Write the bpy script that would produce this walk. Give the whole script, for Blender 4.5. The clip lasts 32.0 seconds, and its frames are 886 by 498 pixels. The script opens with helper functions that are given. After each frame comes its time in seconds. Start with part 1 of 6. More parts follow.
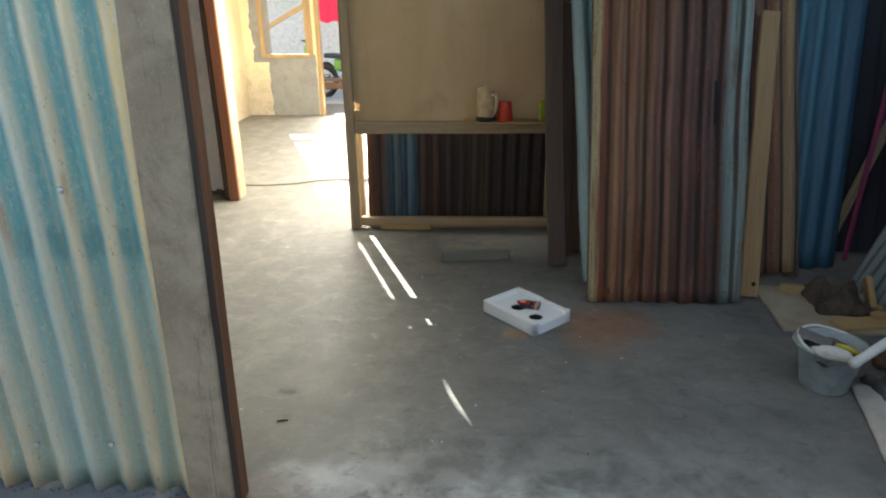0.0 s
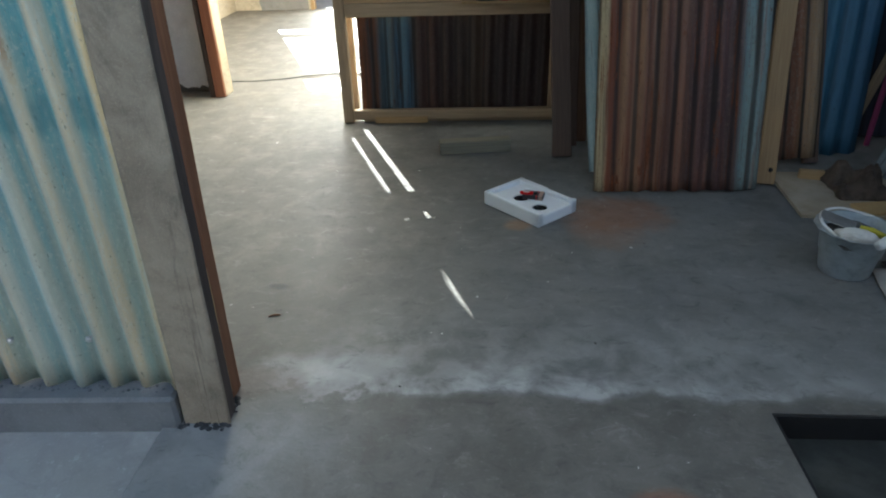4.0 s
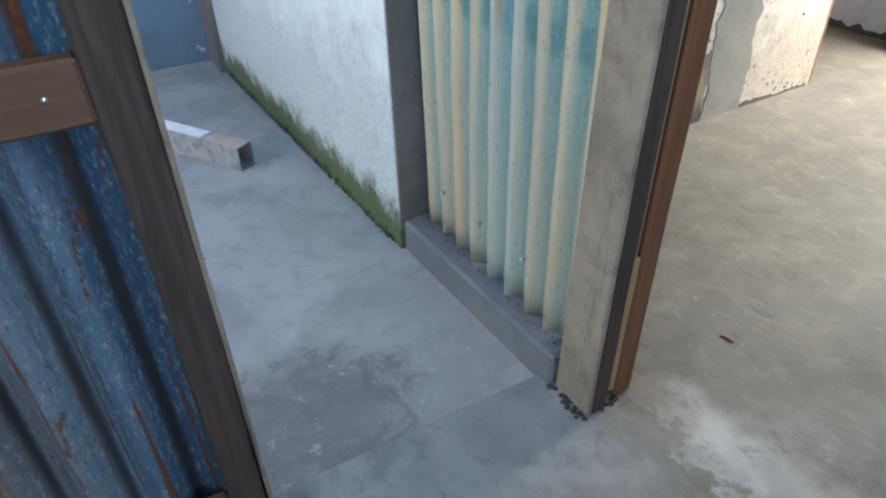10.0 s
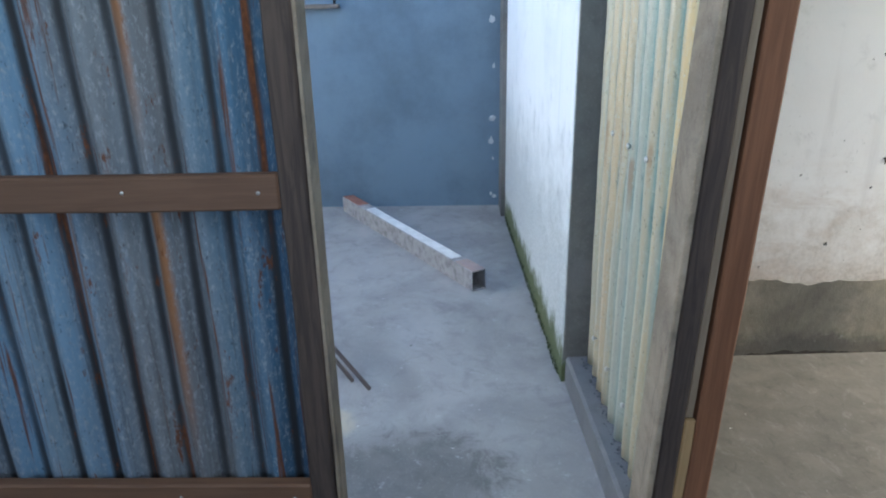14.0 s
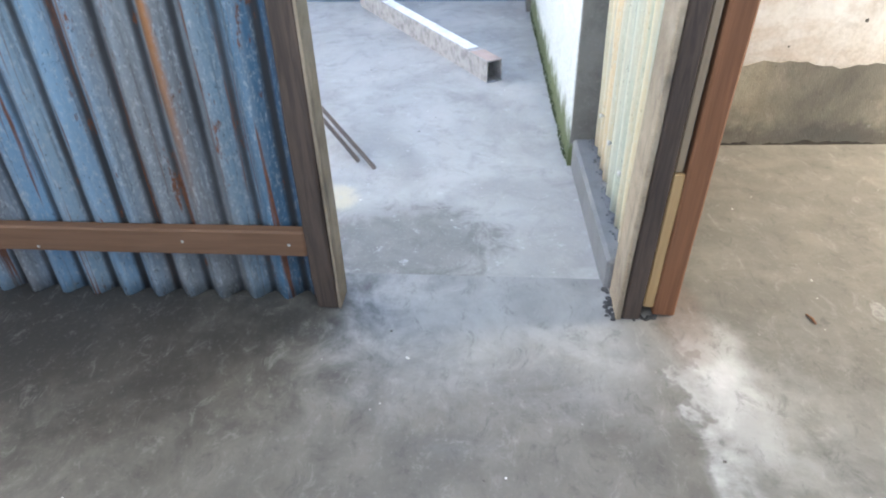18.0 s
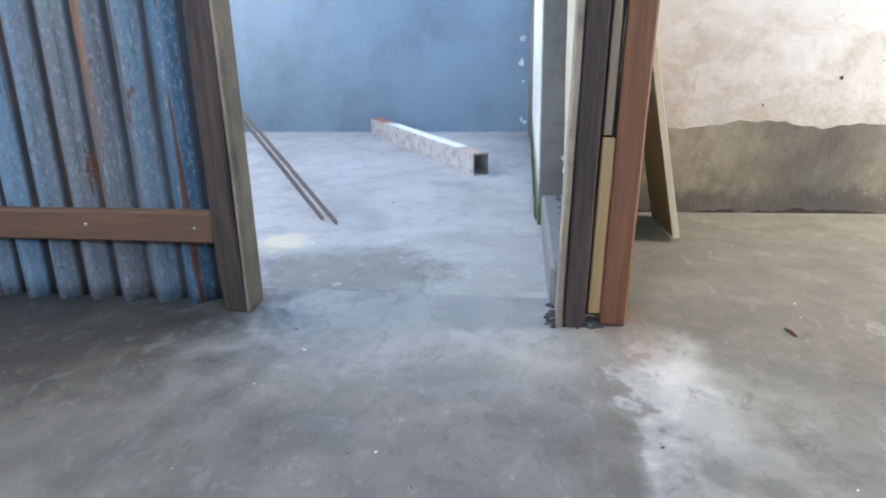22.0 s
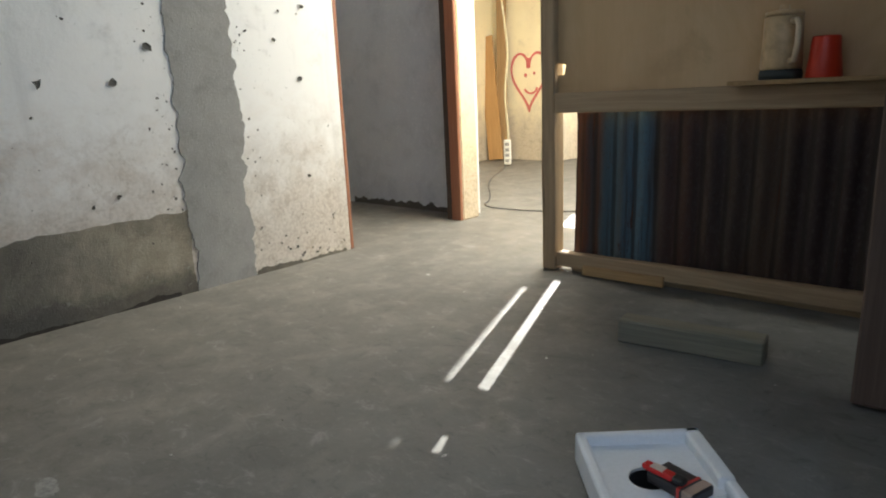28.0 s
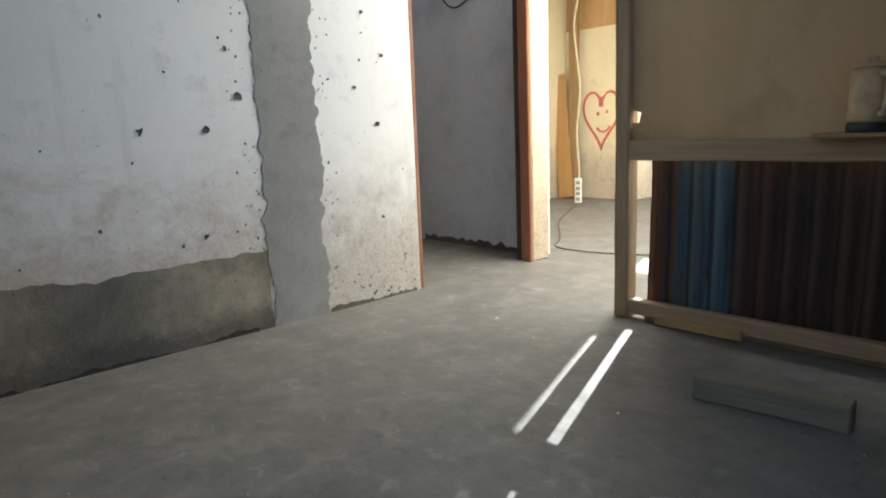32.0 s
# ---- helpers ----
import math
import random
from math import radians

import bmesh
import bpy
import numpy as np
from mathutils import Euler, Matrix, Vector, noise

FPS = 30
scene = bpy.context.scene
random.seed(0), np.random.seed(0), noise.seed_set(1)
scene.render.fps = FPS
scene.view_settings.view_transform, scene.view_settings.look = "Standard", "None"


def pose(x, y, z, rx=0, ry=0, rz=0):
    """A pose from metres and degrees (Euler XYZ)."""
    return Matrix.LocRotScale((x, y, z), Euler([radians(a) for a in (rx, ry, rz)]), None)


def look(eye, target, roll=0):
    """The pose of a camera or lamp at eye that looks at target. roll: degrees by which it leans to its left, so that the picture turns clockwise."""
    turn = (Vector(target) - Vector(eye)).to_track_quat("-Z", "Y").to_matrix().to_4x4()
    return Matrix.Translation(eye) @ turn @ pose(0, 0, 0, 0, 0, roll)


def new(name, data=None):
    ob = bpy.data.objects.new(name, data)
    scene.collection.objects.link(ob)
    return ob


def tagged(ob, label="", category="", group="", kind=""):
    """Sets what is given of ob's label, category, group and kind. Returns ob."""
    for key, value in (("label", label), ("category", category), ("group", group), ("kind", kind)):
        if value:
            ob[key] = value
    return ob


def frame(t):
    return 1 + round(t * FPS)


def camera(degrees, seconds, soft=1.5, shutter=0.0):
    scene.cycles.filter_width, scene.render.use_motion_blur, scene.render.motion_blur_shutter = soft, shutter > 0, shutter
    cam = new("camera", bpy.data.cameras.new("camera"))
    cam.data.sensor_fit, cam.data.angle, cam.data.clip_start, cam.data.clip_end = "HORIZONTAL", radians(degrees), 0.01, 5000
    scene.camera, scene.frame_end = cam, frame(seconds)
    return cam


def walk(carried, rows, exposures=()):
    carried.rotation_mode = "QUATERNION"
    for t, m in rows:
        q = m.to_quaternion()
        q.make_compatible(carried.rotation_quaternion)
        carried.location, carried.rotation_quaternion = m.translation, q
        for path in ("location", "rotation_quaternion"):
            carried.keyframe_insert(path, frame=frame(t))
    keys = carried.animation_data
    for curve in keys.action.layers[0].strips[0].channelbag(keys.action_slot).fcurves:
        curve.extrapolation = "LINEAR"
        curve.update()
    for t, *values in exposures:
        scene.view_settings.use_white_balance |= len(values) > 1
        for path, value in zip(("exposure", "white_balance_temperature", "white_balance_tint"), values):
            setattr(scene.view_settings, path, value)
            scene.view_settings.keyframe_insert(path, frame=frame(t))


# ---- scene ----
cam = camera(68.2, 32.0, soft=2.0)
PATH = [
    (0, (0.272, -0.007, 1.818), (0.145, 1.856, 1.101), -0.7),
    (0.5, (0.29, -0.021, 1.876), (0.185, 1.879, 1.258), -0.8),
    (1, (0.313, -0.035, 1.908), (0.219, 1.894, 1.386), -1.4),
    (1.5, (0.312, -0.035, 1.935), (0.192, 1.917, 1.517), -1.1),
    (2, (0.291, -0.022, 1.959), (0.088, 1.935, 1.599), -1.3),
    (2.5, (0.274, -0.032, 1.947), (-0.108, 1.893, 1.563), -2.0),
    (3, (0.27, -0.027, 1.891), (-0.13, 1.883, 1.453), -3.1),
    (3.5, (0.213, 0.081, 1.735), (-0.062, 1.932, 1.029), -4.3),
    (4, (0.273, 0.145, 1.631), (0.145, 1.891, 0.665), -1.8),
    (4.5, (0.288, 0.127, 1.548), (0.247, 1.797, 0.448), -0.8),
    (6.5, (0.362, 0.194, 1.599), (0.413, 1.808, 0.418), -2.0),
    (7, (0.447, 0.302, 1.632), (0.505, 1.958, 0.514), -4.2),
    (7.5, (0.469, 0.429, 1.628), (0.621, 2.059, 0.479), -2.5),
    (8, (0.391, 0.476, 1.623), (0.276, 2.063, 0.412), -0.1),
    (8.5, (0.325, 0.548, 1.607), (-0.452, 1.962, 0.425), -1.6),
    (9, (0.327, 0.675, 1.574), (-0.823, 1.831, 0.418), -0.6),
    (9.5, (0.323, 0.696, 1.588), (-0.943, 1.732, 0.437), 0.2),
    (10, (0.403, 0.771, 1.629), (-1.049, 1.546, 0.493), -1.8),
    (10.5, (0.6, 0.873, 1.656), (-1.008, 1.392, 0.586), -0.9),
    (11, (0.735, 0.916, 1.649), (-0.941, 1.321, 0.635), -2.9),
    (11.5, (0.908, 0.982, 1.705), (-0.868, 1.236, 0.821), -1.9),
    (12, (1.067, 1.043, 1.799), (-0.77, 1.259, 1.038), 0.5),
    (12.5, (1.068, 1.18, 1.904), (-0.825, 1.237, 1.261), 1.0),
    (13, (1.082, 1.224, 1.893), (-0.818, 1.242, 1.27), -0.0),
    (13.5, (1.073, 1.26, 1.86), (-0.834, 1.193, 1.262), -1.7),
    (14, (1.064, 1.241, 1.755), (-0.812, 1.189, 1.062), -1.2),
    (14.5, (1.059, 1.261, 1.628), (-0.721, 1.212, 0.718), -2.9),
    (15, (1.061, 1.263, 1.597), (-0.673, 1.21, 0.6), -2.8),
    (15.5, (1.063, 1.265, 1.579), (-0.632, 1.215, 0.519), -3.5),
    (17.5, (1.107, 1.288, 1.517), (-0.529, 1.132, 0.377), -3.0),
    (18, (1.14, 1.389, 1.513), (-0.494, 1.233, 0.37), -1.8),
    (18.5, (1.156, 1.515, 1.513), (-0.445, 1.237, 0.347), -1.3),
    (19, (1.04, 1.701, 1.433), (-0.506, 1.163, 0.284), -1.2),
    (19.5, (0.981, 1.789, 1.161), (-0.716, 1.444, 0.16), -1.3),
    (20, (1.02, 1.766, 0.908), (-0.795, 1.464, 0.125), -2.2),
    (20.5, (1.083, 1.728, 0.845), (-0.772, 1.373, 0.187), -3.0),
    (21, (1.173, 1.744, 0.851), (-0.724, 1.444, 0.292), -1.3),
    (21.5, (1.161, 1.757, 0.831), (-0.727, 1.473, 0.235), -1.1),
    (22, (1.183, 1.77, 0.826), (-0.696, 1.468, 0.21), -1.3),
    (22.5, (1.192, 1.76, 0.821), (-0.684, 1.454, 0.201), -0.8),
    (23, (1.155, 1.821, 0.806), (-0.753, 1.739, 0.209), -1.0),
    (23.5, (1.1, 1.901, 0.806), (-0.761, 2.305, 0.195), -3.1),
    (24, (1.043, 2.007, 0.806), (-0.685, 2.862, 0.274), 0.5),
    (24.5, (1.032, 2.091, 0.806), (-0.577, 3.167, 0.301), 0.6),
    (25, (1.028, 2.169, 0.821), (-0.499, 3.324, 0.243), -1.6),
    (25.5, (1.035, 2.214, 0.849), (-0.468, 3.407, 0.284), -1.8),
    (26, (1.046, 2.272, 0.856), (-0.413, 3.51, 0.275), -2.0),
    (26.5, (1.056, 2.301, 0.868), (-0.349, 3.622, 0.337), -1.8),
    (28.5, (1.059, 2.344, 0.941), (-0.264, 3.775, 0.49), -2.6),
    (29, (1.077, 2.332, 0.957), (-0.288, 3.734, 0.544), -2.9),
    (29.5, (1.076, 2.329, 0.965), (-0.309, 3.717, 0.569), -2.9),
    (30, (1.083, 2.353, 1.002), (-0.3, 3.767, 0.702), -2.1),
    (30.5, (1.07, 2.354, 1.001), (-0.319, 3.761, 0.702), -2.2),
    (31, (1.067, 2.331, 1.0), (-0.366, 3.689, 0.68), -2.1),
    (31.5, (1.067, 2.309, 0.99), (-0.429, 3.589, 0.639), -2.5),
    (32, (1.061, 2.314, 0.99), (-0.42, 3.611, 0.634), -2.3),
]
EXPOSURES = [(0.0, 1.65, 6000, 5), (2.0, 1.45, 6050, 5), (3.0, 1.32, 5800, 4), (4.0, 1.45, 5500, 4), (7.0, 2.28, 5900, 12), (9.0, 1.95, 5700, 8), (10.0, 2.0, 5700, 8), (11.0, 2.42, 5800, 9), (12.0, 2.0, 5700, 9), (13.0, 1.86, 5600, 9), (14.0, 2.0, 5700, 9), (15.0, 2.7, 6100, 12), (19.0, 3.15, 6300, 12), (21.0, 2.95, 5900, 12), (22.0, 2.95, 5900, 12), (23.0, 2.75, 5900, 11), (24.0, 1.8, 6150, 11), (26.0, 1.28, 6050, 5), (29.0, 1.12, 5600, 8), (32.0, 1.08, 5450, 8)]
walk(cam, [(t, look(eye, target, roll)) for t, eye, target, roll in PATH], EXPOSURES)

# ---- world, sun, doorway light and added fill ----
SUN_EL, SUN_AZ = 28.8, 22.0          # degrees; azimuth turned from +y towards -x
world = bpy.data.worlds.new("world")
scene.world = world
world.use_nodes = True
wn = world.node_tree.nodes
sky = wn.new("ShaderNodeTexSky")
sky.sky_type, sky.sun_disc = "NISHITA", False
sky.sun_elevation, sky.sun_rotation = radians(SUN_EL), radians(-SUN_AZ)
wn["Background"].inputs["Strength"].default_value = 0.15
world.node_tree.links.new(sky.outputs[0], wn["Background"].inputs["Color"])
sun_data = bpy.data.lights.new("sun", "SUN")
sun_data.energy, sun_data.angle, sun_data.color = 5.0, radians(0.22), (1.0, 0.9, 0.74)
sun = new("sun", sun_data)
to_sun = Vector((-math.sin(radians(SUN_AZ)) * math.cos(radians(SUN_EL)), math.cos(radians(SUN_AZ)) * math.cos(radians(SUN_EL)), math.sin(radians(SUN_EL))))
sun.matrix_world = look(to_sun * 20, (0, 0, 0))


def area_lamp(name, eye, target, w, h, power, color):
    """An area lamp of sky light; only the far doorway's stands in a known opening."""
    d = bpy.data.lights.new(name, "AREA")
    d.shape, d.size, d.size_y, d.energy, d.color = "RECTANGLE", w, h, power, color
    ob = new(name, d)
    ob.matrix_world = look(eye, target)
    return ob


# fill lamps at unseen openings, added to brighten the rooms
area_lamp("added_roof_fill", (0.80, 1.25, 2.97), (0.80, 1.25, 0.0), 1.7, 1.8, 6.8, (0.86, 0.93, 1.0))
area_lamp("added_strip_fill", (1.5, 4.65, 2.97), (1.5, 4.65, 0.0), 4.4, 0.28, 1.1, (0.90, 0.95, 1.0))
area_lamp("added_side_fill", (3.66, 0.35, 2.42), (0.0, 0.45, 4.3), 5.0, 0.95, 19, (0.84, 0.92, 1.0))
area_lamp("added_front_fill", (-0.75, 6.75, 3.37), (-0.75, 6.75, 0.0), 2.8, 1.9, 205, (1.0, 0.90, 0.72))
area_lamp("sky_in_far_doorway", (-1.92, 10.87, 1.4), (-1.3, 6.0, 0.9), 1.0, 2.5, 60, (1.0, 0.90, 0.74))


# ---- materials ----
def mat(name, rough=0.8, metal=0.0, spec=0.5):
    m = bpy.data.materials.new(name)
    m.use_nodes = True
    b = m.node_tree.nodes["Principled BSDF"]
    b.inputs["Roughness"].default_value, b.inputs["Metallic"].default_value = rough, metal
    b.inputs["Specular IOR Level"].default_value = spec
    return m


class Net:
    """Short names for building a node tree."""

    def __init__(self, m):
        self.t, self.n, self.b = m.node_tree, m.node_tree.nodes, m.node_tree.nodes["Principled BSDF"]

    def put(self, socket, value):
        if isinstance(value, bpy.types.NodeSocket):
            self.t.links.new(value, socket)
        elif isinstance(value, (tuple, list)) and len(value) == 3 and socket.type == "RGBA":
            socket.default_value = (*value, 1)
        else:
            socket.default_value = value

    def coords(self, scale=(1, 1, 1), space="Object", loc=(0, 0, 0)):
        tc, mp = self.n.new("ShaderNodeTexCoord"), self.n.new("ShaderNodeMapping")
        self.t.links.new(tc.outputs[space], mp.inputs["Vector"])
        mp.inputs["Scale"].default_value, mp.inputs["Location"].default_value = scale, loc
        return mp.outputs[0]

    def world_pos(self, scale=(1, 1, 1)):
        g, mp = self.n.new("ShaderNodeNewGeometry"), self.n.new("ShaderNodeMapping")
        self.t.links.new(g.outputs["Position"], mp.inputs["Vector"])
        mp.inputs["Scale"].default_value = scale
        return mp.outputs[0]

    def noise(self, vec, scale=5, detail=4, rough=0.55, distort=0.0):
        x = self.n.new("ShaderNodeTexNoise")
        self.t.links.new(vec, x.inputs["Vector"])
        x.inputs["Scale"].default_value, x.inputs["Detail"].default_value = scale, detail
        x.inputs["Roughness"].default_value, x.inputs["Distortion"].default_value = rough, distort
        return x.outputs["Fac"]

    def cells(self, vec, scale=5, feature="F1"):
        x = self.n.new("ShaderNodeTexVoronoi")
        x.feature = feature
        self.t.links.new(vec, x.inputs["Vector"])
        x.inputs["Scale"].default_value = scale
        return x.outputs["Distance"]

    def ramp(self, fac, stops, mode="LINEAR"):
        x = self.n.new("ShaderNodeValToRGB")
        x.color_ramp.interpolation = mode
        e = x.color_ramp.elements
        while len(e) < len(stops):
            e.new(0.5)
        for el, (p, c) in zip(e, sorted(stops, key=lambda s: s[0])):
            el.position, el.color = p, (*c, 1) if isinstance(c, (tuple, list)) else (c, c, c, 1)
        self.t.links.new(fac, x.inputs["Fac"])
        return x.outputs["Color"]

    def mix(self, fac, a, b, mode="MIX"):
        x = self.n.new("ShaderNodeMix")
        x.data_type, x.blend_type = "RGBA", mode
        for s, v in zip((x.inputs[0], x.inputs[6], x.inputs[7]), (fac, a, b)):
            self.put(s, v)
        return x.outputs[2]

    def math(self, op, a, b=0.0, clamp=False):
        x = self.n.new("ShaderNodeMath")
        x.operation, x.use_clamp = op, clamp
        self.put(x.inputs[0], a)
        self.put(x.inputs[1], b)
        return x.outputs[0]

    def axis(self, vec, which):
        x = self.n.new("ShaderNodeSeparateXYZ")
        self.t.links.new(vec, x.inputs[0])
        return x.outputs["XYZ".index(which)]

    def step(self, v, lo, hi):
        x = self.n.new("ShaderNodeMapRange")
        x.interpolation_type = "SMOOTHSTEP"
        self.put(x.inputs["Value"], v)
        x.inputs["From Min"].default_value, x.inputs["From Max"].default_value = lo, hi
        return x.outputs["Result"]

    def blot(self, p, at, size, wob, soft=0.5):
        """A stain with a ragged rim: 1 inside, 0 outside an ellipse about `at`."""
        d = self.n.new("ShaderNodeVectorMath")
        d.operation = "SUBTRACT"
        self.t.links.new(p, d.inputs[0])
        d.inputs[1].default_value = (at[0], at[1], 0)
        q = self.math("ADD", self.math("POWER", self.math("DIVIDE", self.axis(d.outputs[0], "X"), size[0]), 2.0), self.math("POWER", self.math("DIVIDE", self.axis(d.outputs[0], "Y"), size[1]), 2.0))
        return self.step(self.math("ADD", q, self.math("MULTIPLY", self.math("SUBTRACT", wob, 0.5), 3.2)), 1.0 + soft, 1.0 - soft)

    def rand(self):
        return self.n.new("ShaderNodeObjectInfo").outputs["Random"]

    def bump(self, height, strength=0.3, dist=0.01, normal=None):
        x = self.n.new("ShaderNodeBump")
        x.inputs["Strength"].default_value, x.inputs["Distance"].default_value = strength, dist
        self.t.links.new(height, x.inputs["Height"])
        if normal is not None:
            self.t.links.new(normal, x.inputs["Normal"])
        self.t.links.new(x.outputs[0], self.b.inputs["Normal"])
        return x.outputs[0]

    def color(self, c):
        self.put(self.b.inputs["Base Color"], c)

    def rough(self, r):
        self.put(self.b.inputs["Roughness"], r)


def concrete(name, a, b, scale=1.0, rough=0.75, bump=0.25):
    """Trowelled cement: cloudy at hand size, with grain and small pits."""
    m = mat(name, rough)
    n = Net(m)
    p = n.world_pos()
    big, mid, fine = n.noise(p, 1.1 * scale, 5, 0.6, 0.6), n.noise(p, 6 * scale, 5, 0.65, 0.3), n.noise(p, 70 * scale, 3)
    c = n.mix(n.step(big, 0.3, 0.7), a, b)
    c = n.mix(n.math("MULTIPLY", n.step(mid, 0.45, 0.75), 0.5), c, tuple(v * 0.72 for v in a))
    c = n.mix(n.math("MULTIPLY", n.step(fine, 0.5, 0.8), 0.3), c, tuple(min(1, v * 1.5) for v in b))
    n.color(c)
    n.bump(n.math("ADD", n.math("MULTIPLY", mid, 0.7), n.math("MULTIPLY", fine, 0.35)), bump, 0.01)
    return m


def floor_material():
    """Old brown slab up to a wavy line, grey screed beyond it with white lime bloom, rust stains, damp darkened with
    shade by the gate, and trodden dust; pale cement by the threshold.
    """
    m = mat("floor_cement", 0.62)
    n = Net(m)
    p = n.world_pos()
    x, y = n.axis(p, "X"), n.axis(p, "Y")
    big, mid, fine, wob = n.noise(p, 1.0, 5, 0.62, 0.8), n.noise(p, 4.5, 6, 0.66, 0.4), n.noise(p, 60, 3), n.noise(p, 2.6, 5, 0.55)
    swirl = n.noise(n.world_pos((1, 1.8, 1)), 2.3, 5, 0.6, 0.5)
    cloud = n.noise(n.world_pos((1.4, 1, 1)), 4.2, 6, 0.66, 0.4)
    grey = n.mix(n.step(big, 0.30, 0.70), (0.118, 0.120, 0.114), (0.178, 0.176, 0.163))
    grey = n.mix(n.math("MULTIPLY", n.step(swirl, 0.45, 0.72), 0.55), grey, (0.074, 0.079, 0.076))
    grey = n.mix(n.math("MULTIPLY", n.step(cloud, 0.47, 0.78), 0.45), grey, (0.225, 0.220, 0.202))
    shade = n.step(n.math("ADD", x, n.math("MULTIPLY", wob, 0.8)), 0.2, 1.4)     # paler screed towards the stacked sheets
    grey = n.mix(n.math("MULTIPLY", shade, n.math("MULTIPLY", n.step(mid, 0.30, 0.62), 0.50)), grey, (0.232, 0.232, 0.226))
    warm = n.step(n.math("ADD", x, n.math("MULTIPLY", wob, 0.8)), 0.9, -0.6)
    grey = n.mix(n.math("MULTIPLY", warm, 0.62), grey, n.mix(n.step(cloud, 0.38, 0.72), (0.118, 0.102, 0.080), (0.188, 0.166, 0.132)))
    old = n.mix(n.step(mid, 0.32, 0.72), (0.112, 0.106, 0.092), (0.180, 0.171, 0.150))
    old = n.mix(n.math("MULTIPLY", n.step(swirl, 0.44, 0.74), 0.45), old, (0.082, 0.079, 0.071))
    # pale grey cement trodden in from the threshold
    out = n.math("MULTIPLY", n.step(n.math("ADD", x, n.math("MULTIPLY", n.math("SUBTRACT", cloud, 0.5), 0.9)), -0.02, -0.62), n.math("MULTIPLY", n.step(n.math("ADD", y, n.math("MULTIPLY", n.math("SUBTRACT", mid, 0.5), 0.4)), 0.72, 0.95), n.step(y, 2.05, 1.75)))
    old = n.mix(n.math("MULTIPLY", out, 0.85), old, n.mix(n.step(mid, 0.3, 0.7), (0.205, 0.207, 0.205), (0.290, 0.290, 0.284)))
    edge = n.math("ADD", y, n.math("ADD", n.math("MULTIPLY", n.math("SUBTRACT", wob, 0.5), -0.30), n.math("MULTIPLY", n.math("SUBTRACT", cloud, 0.5), -0.07)))
    edge = n.math("ADD", edge, n.math("MULTIPLY", n.step(x, 0.15, -0.30), n.math("MULTIPLY", n.math("SUBTRACT", n.noise(p, 5, 4, 0.6), 0.5), 0.55)))
    side = n.step(edge, 1.965, 2.022)
    c = n.mix(side, old, grey)
    rim = n.math("MULTIPLY", n.step(edge, 2.16, 2.0), side)     # thick chalk along the edge, thinning out beyond it
    veil = n.math("MULTIPLY", n.step(edge, 2.75, 2.05), side)
    flock = n.step(n.noise(p, 5.5, 6, 0.62, 0.4), 0.36, 0.66)
    along = n.math("MULTIPLY", n.step(x, 2.3, 0.6), n.step(x, -0.78, -0.40))
    lime = n.math("ADD", n.math("MULTIPLY", rim, n.math("ADD", 0.30, n.math("MULTIPLY", flock, 0.55))), n.math("MULTIPLY", veil, n.math("MULTIPLY", flock, 0.48)))
    lime = n.math("MULTIPLY", n.math("MULTIPLY", lime, along), n.math("ADD", 0.55, n.math("MULTIPLY", big, 0.7)), True)
    c = n.mix(n.math("MULTIPLY", lime, 0.85), c, (0.46, 0.46, 0.445))
    c = n.mix(n.math("MULTIPLY", n.blot(p, (-0.44, 2.10), (0.17, 0.10), n.noise(p, 10, 6, 0.72), 1.3), 0.46), c, (0.48, 0.48, 0.47))
    c = n.mix(n.math("MULTIPLY", n.blot(p, (-0.22, 2.13), (0.20, 0.08), mid, 0.9), 0.45), c, (0.50, 0.50, 0.49))
    crack = n.math("MULTIPLY", n.step(n.math("ABSOLUTE", n.math("SUBTRACT", edge, 1.990)), 0.016, 0.003), 0.22)
    c = n.mix(n.math("MULTIPLY", crack, n.step(x, -0.8, -0.4)), c, (0.075, 0.072, 0.066))
    c = n.mix(n.math("MULTIPLY", n.blot(p, (1.0, 3.50), (0.27, 0.22), mid, 0.9), 0.50), c, (0.30, 0.125, 0.045))
    c = n.mix(n.math("MULTIPLY", n.blot(p, (0.93, 3.27), (0.18, 0.16), cloud, 0.9), 0.30), c, (0.27, 0.135, 0.06))
    c = n.mix(n.math("MULTIPLY", n.blot(p, (0.46, 3.37), (0.07, 0.06), mid, 0.9), 0.45), c, (0.36, 0.19, 0.06))
    c = n.mix(n.math("MULTIPLY", n.blot(p, (0.825, 1.52), (0.09, 0.06), mid, 0.9), 0.5), c, (0.30, 0.12, 0.045))
    c = n.mix(n.math("MULTIPLY", n.blot(p, (-0.58, -0.45), (0.62, 1.22), mid, 0.8), 0.88), c, (0.024, 0.024, 0.024))     # damp along the gate's foot, blackened further to paint the gate's shade
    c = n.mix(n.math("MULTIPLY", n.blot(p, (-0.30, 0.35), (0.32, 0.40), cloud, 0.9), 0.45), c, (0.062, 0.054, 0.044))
    c = n.mix(n.math("MULTIPLY", n.blot(p, (-0.60, 2.04), (0.20, 0.09), mid, 0.8), 0.55), c, (0.135, 0.095, 0.075))
    c = n.mix(n.math("MULTIPLY", n.step(fine, 0.55, 0.8), 0.25), c, (0.28, 0.275, 0.26))
    c = n.mix(n.step(n.cells(p, 9.0), 0.030, 0.012), c, (0.46, 0.45, 0.43))
    scuff = n.noise(n.world_pos((1.0, 1.5, 1)), 9, 8, 0.80, 0.7)
    c = n.mix(n.math("MULTIPLY", n.step(scuff, 0.52, 0.68), 0.75), c, n.mix(0.60, c, (0.040, 0.041, 0.038)))
